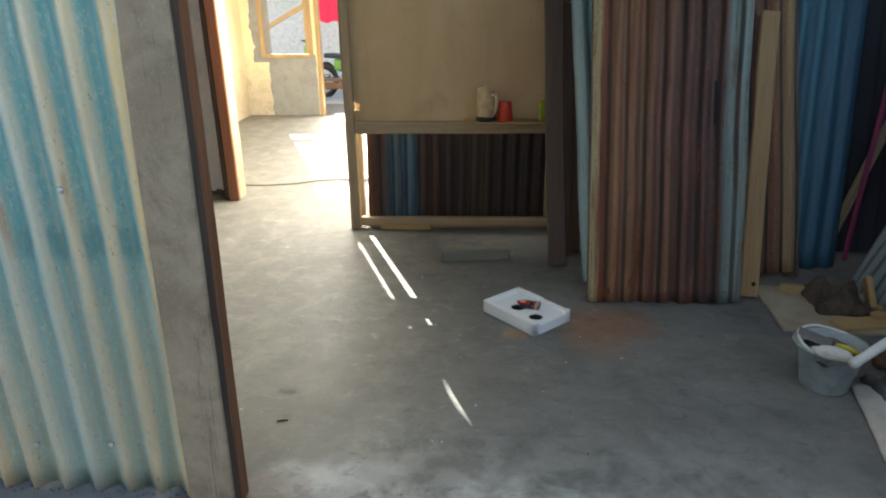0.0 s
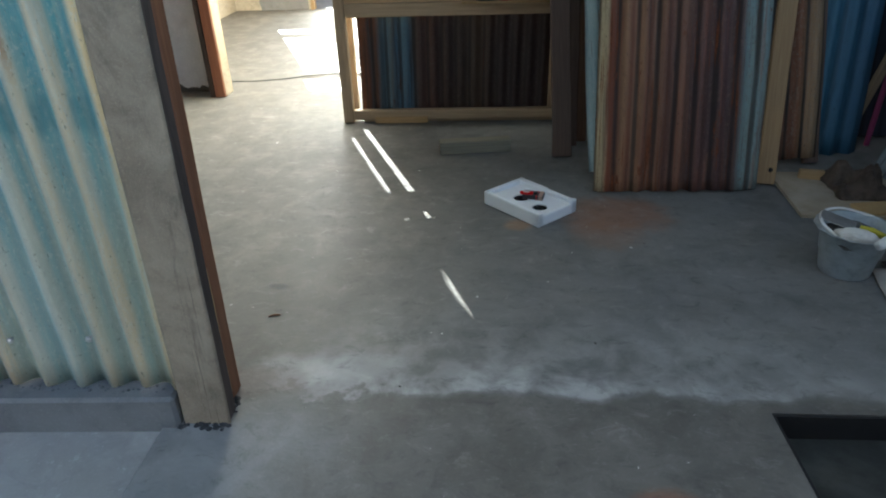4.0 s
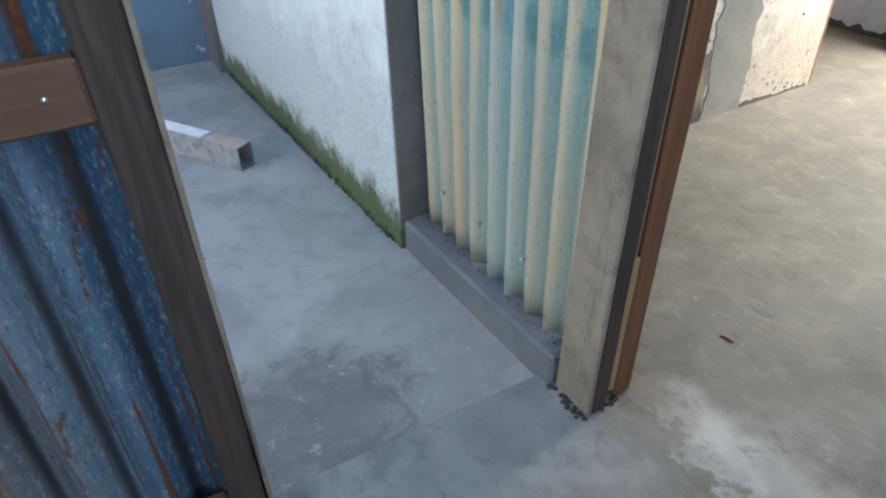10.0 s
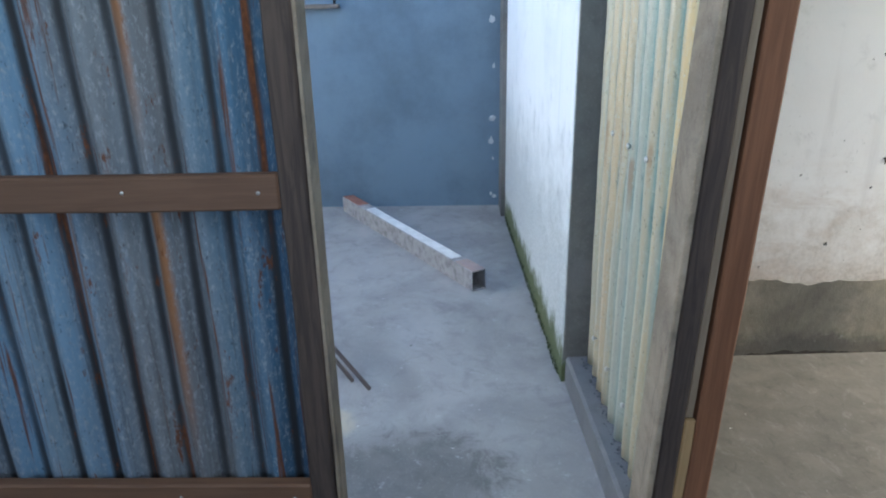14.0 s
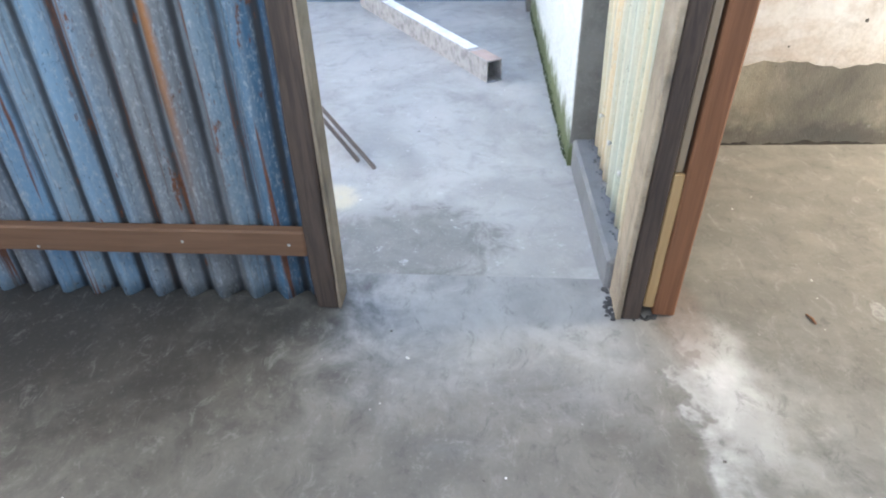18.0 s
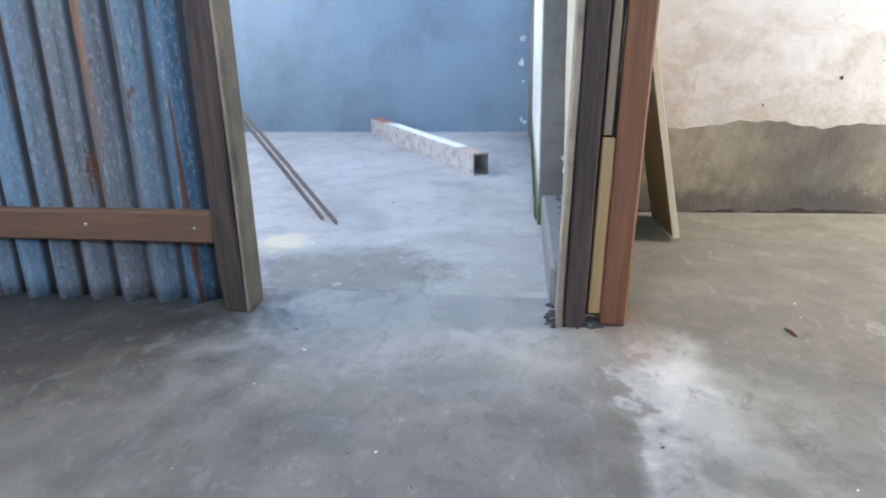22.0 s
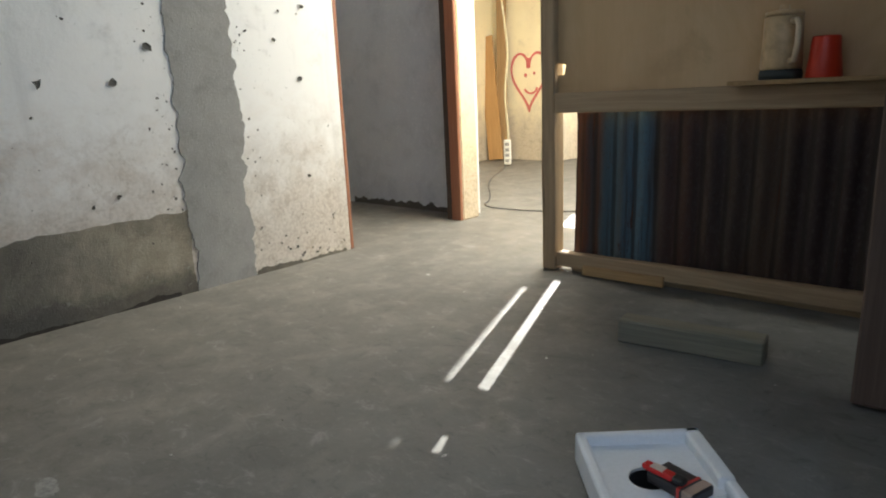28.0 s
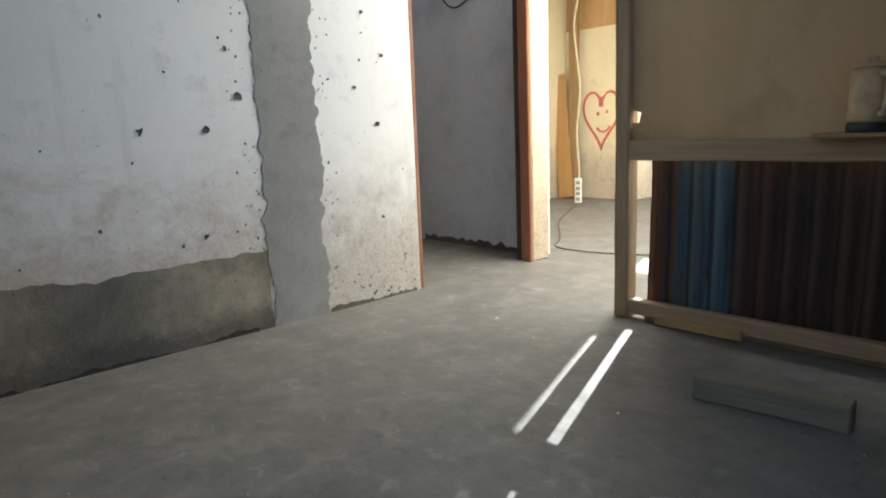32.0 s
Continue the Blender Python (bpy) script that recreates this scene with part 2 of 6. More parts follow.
    c = n.mix(n.math("MULTIPLY", n.step(scuff, 0.47, 0.32), 0.70), c, n.mix(0.45, c, (0.36, 0.355, 0.335)))
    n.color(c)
    n.rough(n.math("ADD", 0.42, n.math("MULTIPLY", mid, 0.35)))
    h = n.math("ADD", n.math("MULTIPLY", mid, 0.5), n.math("ADD", n.math("MULTIPLY", fine, 0.25), n.math("MULTIPLY", side, 0.30)))
    n.bump(h, 0.22, 0.012)
    return m


def yard_material():
    """Blue-grey cement screed, mottled, with a dark damp patch and a pale sandy spill by the threshold."""
    m = mat("yard_cement", 0.6)
    n = Net(m)
    p = n.world_pos()
    big, mid, fine = n.noise(p, 1.4, 5, 0.62, 0.8), n.noise(p, 6.5, 6, 0.72, 0.6), n.noise(p, 75, 3)
    c = n.mix(n.step(big, 0.32, 0.68), (0.270, 0.264, 0.252), (0.385, 0.376, 0.358))
    c = n.mix(n.math("MULTIPLY", n.step(mid, 0.47, 0.72), 0.50), c, (0.200, 0.196, 0.188))
    c = n.mix(n.math("MULTIPLY", n.blot(p, (-1.10, 1.02), (0.30, 0.38), mid, 0.6), 0.72), c, n.mix(n.step(mid, 0.38, 0.62), (0.080, 0.077, 0.066), (0.150, 0.146, 0.130)))
    c = n.mix(n.math("MULTIPLY", n.blot(p, (-1.43, 0.63), (0.12, 0.11), mid, 0.9), 0.75), c, (0.56, 0.50, 0.34))
    c = n.mix(n.math("MULTIPLY", n.step(n.noise(p, 11, 5, 0.75), 0.60, 0.68), 0.5), c, (0.46, 0.47, 0.46))
    c = n.mix(n.math("MULTIPLY", n.step(fine, 0.55, 0.8), 0.3), c, (0.45, 0.45, 0.44))
    n.color(c)
    n.rough(n.math("ADD", 0.40, n.math("MULTIPLY", mid, 0.4)))
    n.bump(n.math("ADD", n.math("MULTIPLY", mid, 0.7), n.math("MULTIPLY", fine, 0.35)), 0.3, 0.01)
    return m


def plaster(name, base, grime_shade, moss=False, low=0.0):
    """Old white paint on plaster, yellowed and stained; moss creeping up from the foot where it is damp."""
    m = mat(name, 0.82)
    n = Net(m)
    p = n.world_pos()
    z = n.axis(p, "Z")
    big, mid, fine = n.noise(p, 1.3, 5, 0.6, 0.4), n.noise(p, 6, 6, 0.7, 0.3), n.noise(p, 55, 3)
    c = n.mix(n.math("MULTIPLY", n.step(big, 0.42, 0.75), 0.5), base, grime_shade)
    c = n.mix(n.math("MULTIPLY", n.step(mid, 0.55, 0.78), 0.45), c, tuple(v * 0.62 for v in grime_shade))
    drip = n.noise(n.world_pos((9, 9, 0.7)), 1.0, 5, 0.6)
    c = n.mix(n.math("MULTIPLY", n.step(drip, 0.56, 0.8), 0.3), c, tuple(v * 0.7 for v in grime_shade))
    worn = n.step(n.math("ADD", z, n.math("MULTIPLY", mid, -0.9)), 0.55 + low, -0.25 + low)
    c = n.mix(n.math("MULTIPLY", worn, 0.7), c, n.mix(n.step(fine, 0.4, 0.6), (0.33, 0.36, 0.35), (0.46, 0.49, 0.48)) if moss else n.mix(n.step(fine, 0.4, 0.6), (0.34, 0.285, 0.22), (0.47, 0.41, 0.34)))
    peel = 0.0 if moss else n.math("MULTIPLY", n.step(n.noise(p, 9, 6, 0.78, 0.4), 0.52, 0.60), n.step(n.math("ADD", z, n.math("MULTIPLY", big, -0.7)), 0.75 + low, -0.1 + low))
    c = n.mix(n.math("MULTIPLY", peel, 0.38), c, (0.30, 0.25, 0.195))
    if not moss:     # brown water marks above the bare band
        mark = n.math("MULTIPLY", n.step(n.noise(n.world_pos((1, 1, 2.2)), 3.2, 6, 0.68, 0.5), 0.46, 0.66), n.math("MULTIPLY", n.step(z, 1.15, 0.7), n.step(z, 0.25, 0.5)))
        c = n.mix(n.math("MULTIPLY", n.math("MULTIPLY", mark, n.math("ADD", 0.35, n.math("MULTIPLY", n.step(n.axis(p, "Y"), 3.6, 2.9), 0.65))), 0.42), c, (0.45, 0.35, 0.27))
    c = n.mix(n.step(n.cells(p, 7.5), 0.03, 0.012), c, (0.12, 0.11, 0.1))
    speck = n.math("MULTIPLY", n.step(n.noise(p, 38, 5, 0.75), 0.60, 0.70), n.step(n.noise(p, 2.6, 4, 0.6), 0.42, 0.62))
    c = n.mix(n.math("MULTIPLY", speck, 0.5), c, tuple(v * 0.35 for v in grime_shade))
    if moss:
        g = n.step(n.math("ADD", z, n.math("MULTIPLY", n.noise(p, 7, 5, 0.7), -0.42)), 0.03, -0.12)
        c = n.mix(g, c, n.mix(fine, (0.055, 0.078, 0.028), (0.13, 0.15, 0.065)))
    n.color(c)
    n.bump(n.math("ADD", n.math("MULTIPLY", mid, 0.7), n.math("MULTIPLY", fine, 0.25)), 0.28, 0.008)
    return m


def wood(name, a, b, grain=(30, 30, 1.2), rough=0.72, knots=True):
    """Sawn timber, grain along the local z axis; each piece a little lighter or darker."""
    m = mat(name, rough)
    n = Net(m)
    v = n.coords(grain)
    r = n.rand()
    lines, broad, fine = n.noise(v, 1.6, 5, 0.65, 1.2), n.noise(n.coords((3, 3, 0.5)), 1.0, 4), n.noise(n.coords((120, 120, 6)), 1.0, 3)
    c = n.mix(n.step(lines, 0.3, 0.7), a, b)
    c = n.mix(n.math("MULTIPLY", n.step(broad, 0.45, 0.75), 0.5), c, tuple(x * 0.55 for x in a))
    c = n.mix(n.math("MULTIPLY", fine, 0.25), c, tuple(min(1, x * 1.35) for x in b))
    if knots:
        k = n.step(n.cells(n.coords((4.5, 4.5, 1.3)), 1.0), 0.11, 0.04)
        c = n.mix(n.math("MULTIPLY", k, 0.7), c, tuple(x * 0.3 for x in a))
    c = n.mix(n.math("MULTIPLY", r, 0.28), c, tuple(x * 0.6 for x in a))
    n.color(c)
    n.bump(n.math("ADD", n.math("MULTIPLY", lines, 0.6), n.math("MULTIPLY", fine, 0.4)), 0.35, 0.004)
    return m


def plywood(name, a, b, pale, tide=0.0):
    m = mat(name, 0.6)
    n = Net(m)
    p = n.coords()
    band, fine, big = n.noise(n.coords((5, 5, 0.8)), 1.0, 4, 0.55, 0.4), n.noise(n.coords((70, 70, 8)), 1.0, 3), n.noise(p, 2.2, 6, 0.65, 0.5)
    c = n.mix(n.step(band, 0.32, 0.7), a, b)
    c = n.mix(n.math("MULTIPLY", n.step(big, 0.45, 0.7), 0.55), c, pale)
    c = n.mix(n.step(n.cells(n.coords((2.2, 2.2, 1.6)), 1.0), 0.045, 0.02), c, (0.13, 0.08, 0.04))
    stain = n.math("MULTIPLY", n.step(n.noise(n.coords((2.4, 2.4, 3.4), loc=(5, 1, 2)), 1.0, 6, 0.7, 0.6), 0.52, 0.74), 0.35)
    c = n.mix(stain, c, tuple(v * 0.55 for v in a))
    if tide:     # greenish water mark across the panel
        near = n.math("ABSOLUTE", n.math("SUBTRACT", n.math("ADD", n.axis(p, "Z"), n.math("MULTIPLY", n.math("SUBTRACT", n.noise(n.coords((9, 9, 2)), 1.0, 5, 0.7), 0.5), 0.10)), tide))
        c = n.mix(n.math("MULTIPLY", n.step(near, 0.075, 0.02), 0.5), c, (0.17, 0.16, 0.11))
    n.color(n.mix(n.math("MULTIPLY", fine, 0.2), c, tuple(v * 0.6 for v in a)))
    n.bump(fine, 0.12, 0.003)
    return m


def sheet(name, width, stops, streak, rough=0.5, metal=0.35, rust=None, worn=None, rust_at=(0.60, 0.72), ribs=0, grime_shade=0.55, trough=None, alt=None, band=None, drips=()):
    """Corrugated roofing: colour by its place across the sheet (stops run 0 to 1), streaked along the ribs, rusted, pitted and chalky.
    trough: paint left in the furrows; alt: a second coat showing in patches; band: (height, half width, colour) of an old tide mark."""
    m = mat(name, rough, metal)
    n = Net(m)
    p = n.coords()
    wob = n.noise(n.coords((5, 5, 0.9)), 1.0, 5, 0.65)
    x, z = n.axis(p, "X"), n.axis(p, "Z")
    u = n.math("ADD", n.math("DIVIDE", x, width), n.math("MULTIPLY", n.math("SUBTRACT", wob, 0.5), 0.07))
    c = n.ramp(u, stops)
    if alt:
        c = n.mix(n.math("MULTIPLY", n.step(n.noise(n.coords((13, 13, 0.9), loc=(7, 2, 5)), 1.0, 6, 0.7, 0.5), 0.50, 0.62), 0.45), c, alt)
    lines = n.noise(n.coords((30, 30, 0.8)), 1.0, 6, 0.7, 0.3)
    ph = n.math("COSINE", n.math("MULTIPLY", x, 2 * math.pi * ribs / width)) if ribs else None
    if trough:
        flank = n.math("SINE", n.math("MULTIPLY", x, 2 * math.pi * ribs / width))
        low = n.math("ADD", n.math("MULTIPLY", ph, 0.85), n.math("MULTIPLY", flank, 0.25))
        low = n.step(n.math("ADD", low, n.math("MULTIPLY", n.math("SUBTRACT", lines, 0.5), 1.3)), -0.78, 0.28)
        foot_fade = n.math("ADD", 0.42, n.math("MULTIPLY", n.step(n.math("ADD", z, n.math("MULTIPLY", wob, 0.5)), 0.6, 1.5), 0.50))     # less of the furrow colour towards the foot
        c = n.mix(n.math("MULTIPLY", low, foot_fade), c, trough)
    c = n.mix(n.math("MULTIPLY", n.step(lines, 0.48, 0.70), 0.7), c, streak)
    mott = n.noise(n.coords((85, 85, 40)), 1.0, 6, 0.8)
    if worn:
        c = n.mix(n.math("MULTIPLY", n.step(mott, 0.50, 0.64), 0.55), c, worn)
    pit = n.step(n.noise(n.coords((95, 95, 40), loc=(4, 9, 1)), 1.0, 4, 0.7), 0.60, 0.70)
    c = n.mix(n.math("MULTIPLY", pit, 0.7), c, tuple(v * 0.3 for v in streak))
    if band:
        near = n.math("ABSOLUTE", n.math("SUBTRACT", n.math("ADD", z, n.math("MULTIPLY", n.math("SUBTRACT", lines, 0.5), 0.10)), band[0]))
        c = n.mix(n.math("MULTIPLY", n.math("MULTIPLY", n.step(near, band[1], band[1] * 0.35), n.step(ph, -0.6, 0.2)), n.math("ADD", 0.25, n.math("MULTIPLY", n.step(wob, 0.40, 0.62), 0.45))), c, band[2])
    for dx, top, run, wide, deep in drips:     # rust run down from a nail
        side = n.step(n.math("ABSOLUTE", n.math("SUBTRACT", n.math("ADD", x, n.math("MULTIPLY", n.math("SUBTRACT", mott, 0.5), 0.03)), dx)), wide, wide * 0.3)
        k = n.math("MULTIPLY", side, n.math("MULTIPLY", n.step(z, top, top - 0.03), n.step(z, top - run, top - run * 0.3)))
        c = n.mix(n.math("MULTIPLY", k, deep), c, (0.30, 0.125, 0.036))
    if ribs:     # furrow bottoms painted darker, as rib shading with some dirt
        c = n.mix(n.math("MULTIPLY", n.step(n.math("ADD", ph, n.math("MULTIPLY", wob, 0.6)), 0.85, 1.35), grime_shade), c, tuple(v * 0.22 for v in streak))
    h = n.math("ADD", n.math("MULTIPLY", mott, 0.6), n.math("MULTIPLY", lines, 0.4))
    if rust:
        run = n.step(n.noise(n.coords((17, 17, 0.5), loc=(3.1, 0, 1.7)), 1.0, 5, 0.7, 0.4), *rust_at)
        spot = n.step(n.noise(n.coords((12, 12, 4.0)), 1.0, 6, 0.8), rust_at[0] + 0.02, rust_at[1] + 0.02)
        k = n.math("MAXIMUM", run, spot)
        c = n.mix(n.math("MULTIPLY", k, 0.92), c, n.mix(n.step(mott, 0.35, 0.65), rust, tuple(v * 0.4 for v in rust)))
        n.put(n.b.inputs["Metallic"], n.math("MULTIPLY", n.math("SUBTRACT", 1.0, k), metal))
        n.rough(n.math("ADD", rough, n.math("MULTIPLY", k, 0.35)))
    n.color(c)
    n.bump(h, 0.3, 0.004)
    return m


def skylight(name):
    """Milky sheet that passes a soft light, for the covers added over roof holes."""
    m = mat(name, 0.5)
    t = m.node_tree
    tr, mx = t.nodes.new("ShaderNodeBsdfTranslucent"), t.nodes.new("ShaderNodeMixShader")
    tr.inputs["Color"].default_value = (0.30, 0.29, 0.27, 1)
    t.nodes["Principled BSDF"].inputs["Base Color"].default_value = (0.6, 0.6, 0.57, 1)
    t.links.new(t.nodes["Principled BSDF"].outputs[0], mx.inputs[1])
    t.links.new(tr.outputs[0], mx.inputs[2])
    t.links.new(mx.outputs[0], t.nodes["Material Output"].inputs["Surface"])
    return m


def plain(name, c, rough=0.6, metal=0.0, var=0.25, scale=12, bump=0.1):
    m = mat(name, rough, metal)
    n = Net(m)
    f = n.noise(n.coords(), scale, 5, 0.65)
    n.color(n.mix(n.math("MULTIPLY", n.step(f, 0.35, 0.75), 1.0), c, tuple(v * (1 - var) for v in c)))
    n.bump(f, bump, 0.004)
    return m


def dado_material():
    """Bare mortar: brown-grey and damp-dark in patches, darker along the floor, with pale crumbs."""
    m = concrete("mortar_dado", (0.215, 0.190, 0.142), (0.345, 0.310, 0.242), 2.2, 0.9, 0.6)
    n = Net(m)
    p = n.world_pos()
    base = n.b.inputs["Base Color"].links[0].from_socket
    damp = n.step(n.noise(p, 2.1, 6, 0.7, 0.6), 0.44, 0.62)
    c = n.mix(n.math("MULTIPLY", damp, 0.45), base, (0.080, 0.074, 0.062))
    foot_dark = n.math("MULTIPLY", n.step(n.math("ADD", n.axis(p, "Z"), n.math("MULTIPLY", n.noise(p, 9, 6, 0.75), -0.22)), 0.06, -0.05), 0.65)
    c = n.mix(foot_dark, c, (0.045, 0.043, 0.040))
    c = n.mix(n.math("MULTIPLY", n.step(n.noise(p, 24, 6, 0.8), 0.60, 0.68), 0.5), c, (0.40, 0.39, 0.36))
    old = n.step(n.math("ADD", n.axis(p, "Y"), n.math("MULTIPLY", n.math("SUBTRACT", n.noise(p, 3.0, 5, 0.6), 0.5), 0.8)), 3.50, 3.20)
    old = n.math("MULTIPLY", old, n.step(n.axis(p, "Y"), 2.55, 2.95))
    c = n.mix(n.math("MULTIPLY", old, 0.60), c, (0.075, 0.075, 0.072))
    n.color(c)
    return m


M_FLOOR = floor_material()
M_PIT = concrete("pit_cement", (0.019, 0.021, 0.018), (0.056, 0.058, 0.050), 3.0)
M_YARD = yard_material()
M_SILL = concrete("sill_cement", (0.125, 0.130, 0.136), (0.185, 0.190, 0.196), 1.5)
M_PATCH = concrete("mortar_patch", (0.228, 0.224, 0.218), (0.305, 0.300, 0.290), 1.4, 0.9, 0.4)
M_DADO = dado_material()
M_PIER = concrete("pier_cement", (0.120, 0.114, 0.104), (0.185, 0.178, 0.165), 1.3, 0.9)
M_WHITE = plaster("white_plaster", (0.80, 0.797, 0.785), (0.66, 0.655, 0.64))
M_ALCOVE = concrete("alcove_plaster", (0.60, 0.62, 0.645), (0.72, 0.735, 0.75), 0.7, 0.85, 0.15)
M_MOSSY = plaster("mossy_plaster", (0.86, 0.875, 0.87), (0.64, 0.68, 0.685), moss=True, low=0.32)
M_CREAM = plaster("cream_plaster", (0.80, 0.70, 0.46), (0.66, 0.56, 0.36))
M_BLUE = plain("slate_blue_paint", (0.155, 0.225, 0.295), 0.42, 0, 0.30, 1.9, 0.08)
M_WEATHER = concrete("weathered_board", (0.205, 0.165, 0.118), (0.370, 0.305, 0.225), 2.6, 0.9, 0.7)
_n = Net(M_WEATHER)
_base = _n.b.inputs["Base Color"].links[0].from_socket
_stain = _n.step(_n.noise(_n.coords((5, 5, 1.6)), 1.0, 6, 0.72, 0.6), 0.50, 0.66)
_c = _n.mix(_n.math("MULTIPLY", _stain, 0.50), _base, (0.045, 0.042, 0.036))
_split = _n.step(_n.noise(_n.coords((60, 60, 1.1)), 1.0, 5, 0.7), 0.60, 0.68)
_n.color(_n.mix(_n.math("MULTIPLY", _split, 0.55), _c, (0.05, 0.04, 0.03)))
M_DARKWOOD = wood("dark_post", (0.034, 0.025, 0.021), (0.098, 0.070, 0.054), (26, 26, 1.6), 0.85)
M_RED = wood("red_lumber", (0.130, 0.054, 0.024), (0.215, 0.094, 0.044))
M_JAMB = wood("red_jamb", (0.28, 0.115, 0.062), (0.40, 0.185, 0.105))
M_RAIL = wood("brown_rail", (0.118, 0.062, 0.034), (0.185, 0.102, 0.058))
M_LUMBER = wood("pale_lumber", (0.34, 0.22, 0.10), (0.48, 0.32, 0.15))
M_PINE = wood("dull_pine", (0.28, 0.175, 0.082), (0.40, 0.265, 0.130))
M_GREYWOOD = wood("grey_lumber", (0.20, 0.150, 0.098), (0.31, 0.240, 0.160))
M_POSTWOOD = wood("brown_lumber", (0.30, 0.215, 0.128), (0.44, 0.325, 0.20))
# plywood colours taken down for the offcut's shaded face
M_OFFCUTWOOD = plywood("shaded_plywood", (0.17, 0.105, 0.055), (0.23, 0.145, 0.075), (0.27, 0.18, 0.10))
M_PLY = plywood("plywood", (0.55, 0.375, 0.195), (0.62, 0.43, 0.235), (0.68, 0.50, 0.295), 1.36)
M_PLYPALE = plywood("pale_plywood", (0.62, 0.54, 0.41), (0.70, 0.62, 0.48), (0.74, 0.67, 0.54))
M_GABLE = plywood("gable_plywood", (0.52, 0.32, 0.12), (0.62, 0.40, 0.17), (0.64, 0.44, 0.2))
M_NAIL = plain("nail_metal", (0.62, 0.62, 0.6), 0.3, 0.9)
M_BLACK = plain("deep_black", (0.016, 0.015, 0.015), 0.9)

# ---- mesh helpers ----
IDENT = Matrix.Identity(4)


def mesh_from(name, verts, faces, material, smooth=False):
    me = bpy.data.meshes.new(name)
    me.from_pydata(verts, [], faces)
    me.materials.append(material)
    if smooth:
        me.polygons.foreach_set("use_smooth", [True] * len(me.polygons))
    me.update()
    return me


def part(name, bm, material, parent=None, label="", m=None, smooth=False):
    """One bmesh (or mesh) as one object, under a thing or a part."""
    if isinstance(bm, bpy.types.Mesh):
        me = bm
    else:
        me = bpy.data.meshes.new(name)
        bm.normal_update()
        bm.to_mesh(me)
        bm.free()
        me.materials.append(material)
        if smooth:
            me.polygons.foreach_set("use_smooth", [True] * len(me.polygons))
    ob = new(name, me)
    ob.parent = parent
    ob.matrix_basis = m or IDENT
    if label:
        tagged(ob, label)
    return ob


def thing(name, label, category, m=None, group="", kind=""):
    ob = new(name)
    ob.empty_display_size = 0.1
    ob.matrix_basis = m or IDENT
    return tagged(ob, label, category, group, kind)


def box(sx, sy, sz, bevel=0.004, at=(0, 0, 0), bm=None, seg=1, turn=None):
    """A box whose base centre is at `at`."""
    bm = bm or bmesh.new()
    r = bmesh.ops.create_cube(bm, size=1)
    v = r["verts"]
    bmesh.ops.scale(bm, vec=(sx, sy, sz), verts=v)
    bmesh.ops.translate(bm, vec=(0, 0, sz / 2), verts=v)
    if bevel:
        e = list({e for x in v for e in x.link_edges})
        r = bmesh.ops.bevel(bm, geom=e, offset=min(bevel, min(sx, sy, sz) * 0.4), segments=seg, affect="EDGES", profile=0.5)
        v = list({x for f in r["faces"] for x in f.verts} | {x for x in v if x.is_valid})
    if turn:
        bmesh.ops.transform(bm, matrix=turn, verts=v)
    bmesh.ops.translate(bm, vec=at, verts=v)
    return bm


def span(x0, x1, y0, y1, z0, z1, bevel=0.004, bm=None):
    """A box between two corners."""
    return box(x1 - x0, y1 - y0, z1 - z0, bevel, ((x0 + x1) / 2, (y0 + y1) / 2, z0), bm)


def board(w, d, length, seed=0, wane=0.006, cuts=10):
    """A sawn board along local z with slightly uneven edges and worn arrises."""
    rng = random.Random(seed)
    bm = box(w, d, length, min(0.006, w * 0.2, d * 0.2))
    e = [x for x in bm.edges if abs((x.verts[0].co - x.verts[1].co).z) > length * 0.5]
    bmesh.ops.subdivide_edges(bm, edges=e, cuts=cuts, use_grid_fill=True)
    ph = rng.random() * 50
    for v in bm.verts:
        n1 = noise.noise((ph, 0, v.co.z * 1.7)) * wane
        n2 = noise.noise((ph + v.co.x * 9, v.co.y * 9, v.co.z * 6)) * wane * 0.5
        v.co.x += n1 + n2
        v.co.y += noise.noise((0, ph, v.co.z * 1.3)) * wane + n2
    return bm


def tube(points, r, sides=10, caps=True, radii=None):
    """A round bar along a chain of points."""
    pts = [Vector(p) for p in points]
    verts, faces = [], []
    for i, p in enumerate(pts):
        d = (pts[min(i + 1, len(pts) - 1)] - pts[max(i - 1, 0)]).normalized()
        a = d.orthogonal().normalized() if i == 0 else (a - d * a.dot(d)).normalized()
        b = d.cross(a)
        rr = radii[i] if radii else r
        verts += [p + (a * math.cos(2 * math.pi * k / sides) + b * math.sin(2 * math.pi * k / sides)) * rr for k in range(sides)]
        if i:
            o = (i - 1) * sides
            faces += [(o + k, o + (k + 1) % sides, o + sides + (k + 1) % sides, o + sides + k) for k in range(sides)]
    if caps:
        faces += [tuple(range(sides))[::-1], tuple(range(len(verts) - sides, len(verts)))]
    return verts, faces


def smooth_line(pts, per=6):
    out = []
    p = [Vector(q) for q in pts]
    for i in range(len(p) - 1):
        a, b, c, d = p[max(i - 1, 0)], p[i], p[i + 1], p[min(i + 2, len(p) - 1)]
        for k in range(per):
            t = k / per
            out.append(0.5 * (2 * b + (c - a) * t + (2 * a - 5 * b + 4 * c - d) * t * t + (3 * b - a - 3 * c + d) * t ** 3))
    return [*out, p[-1]]


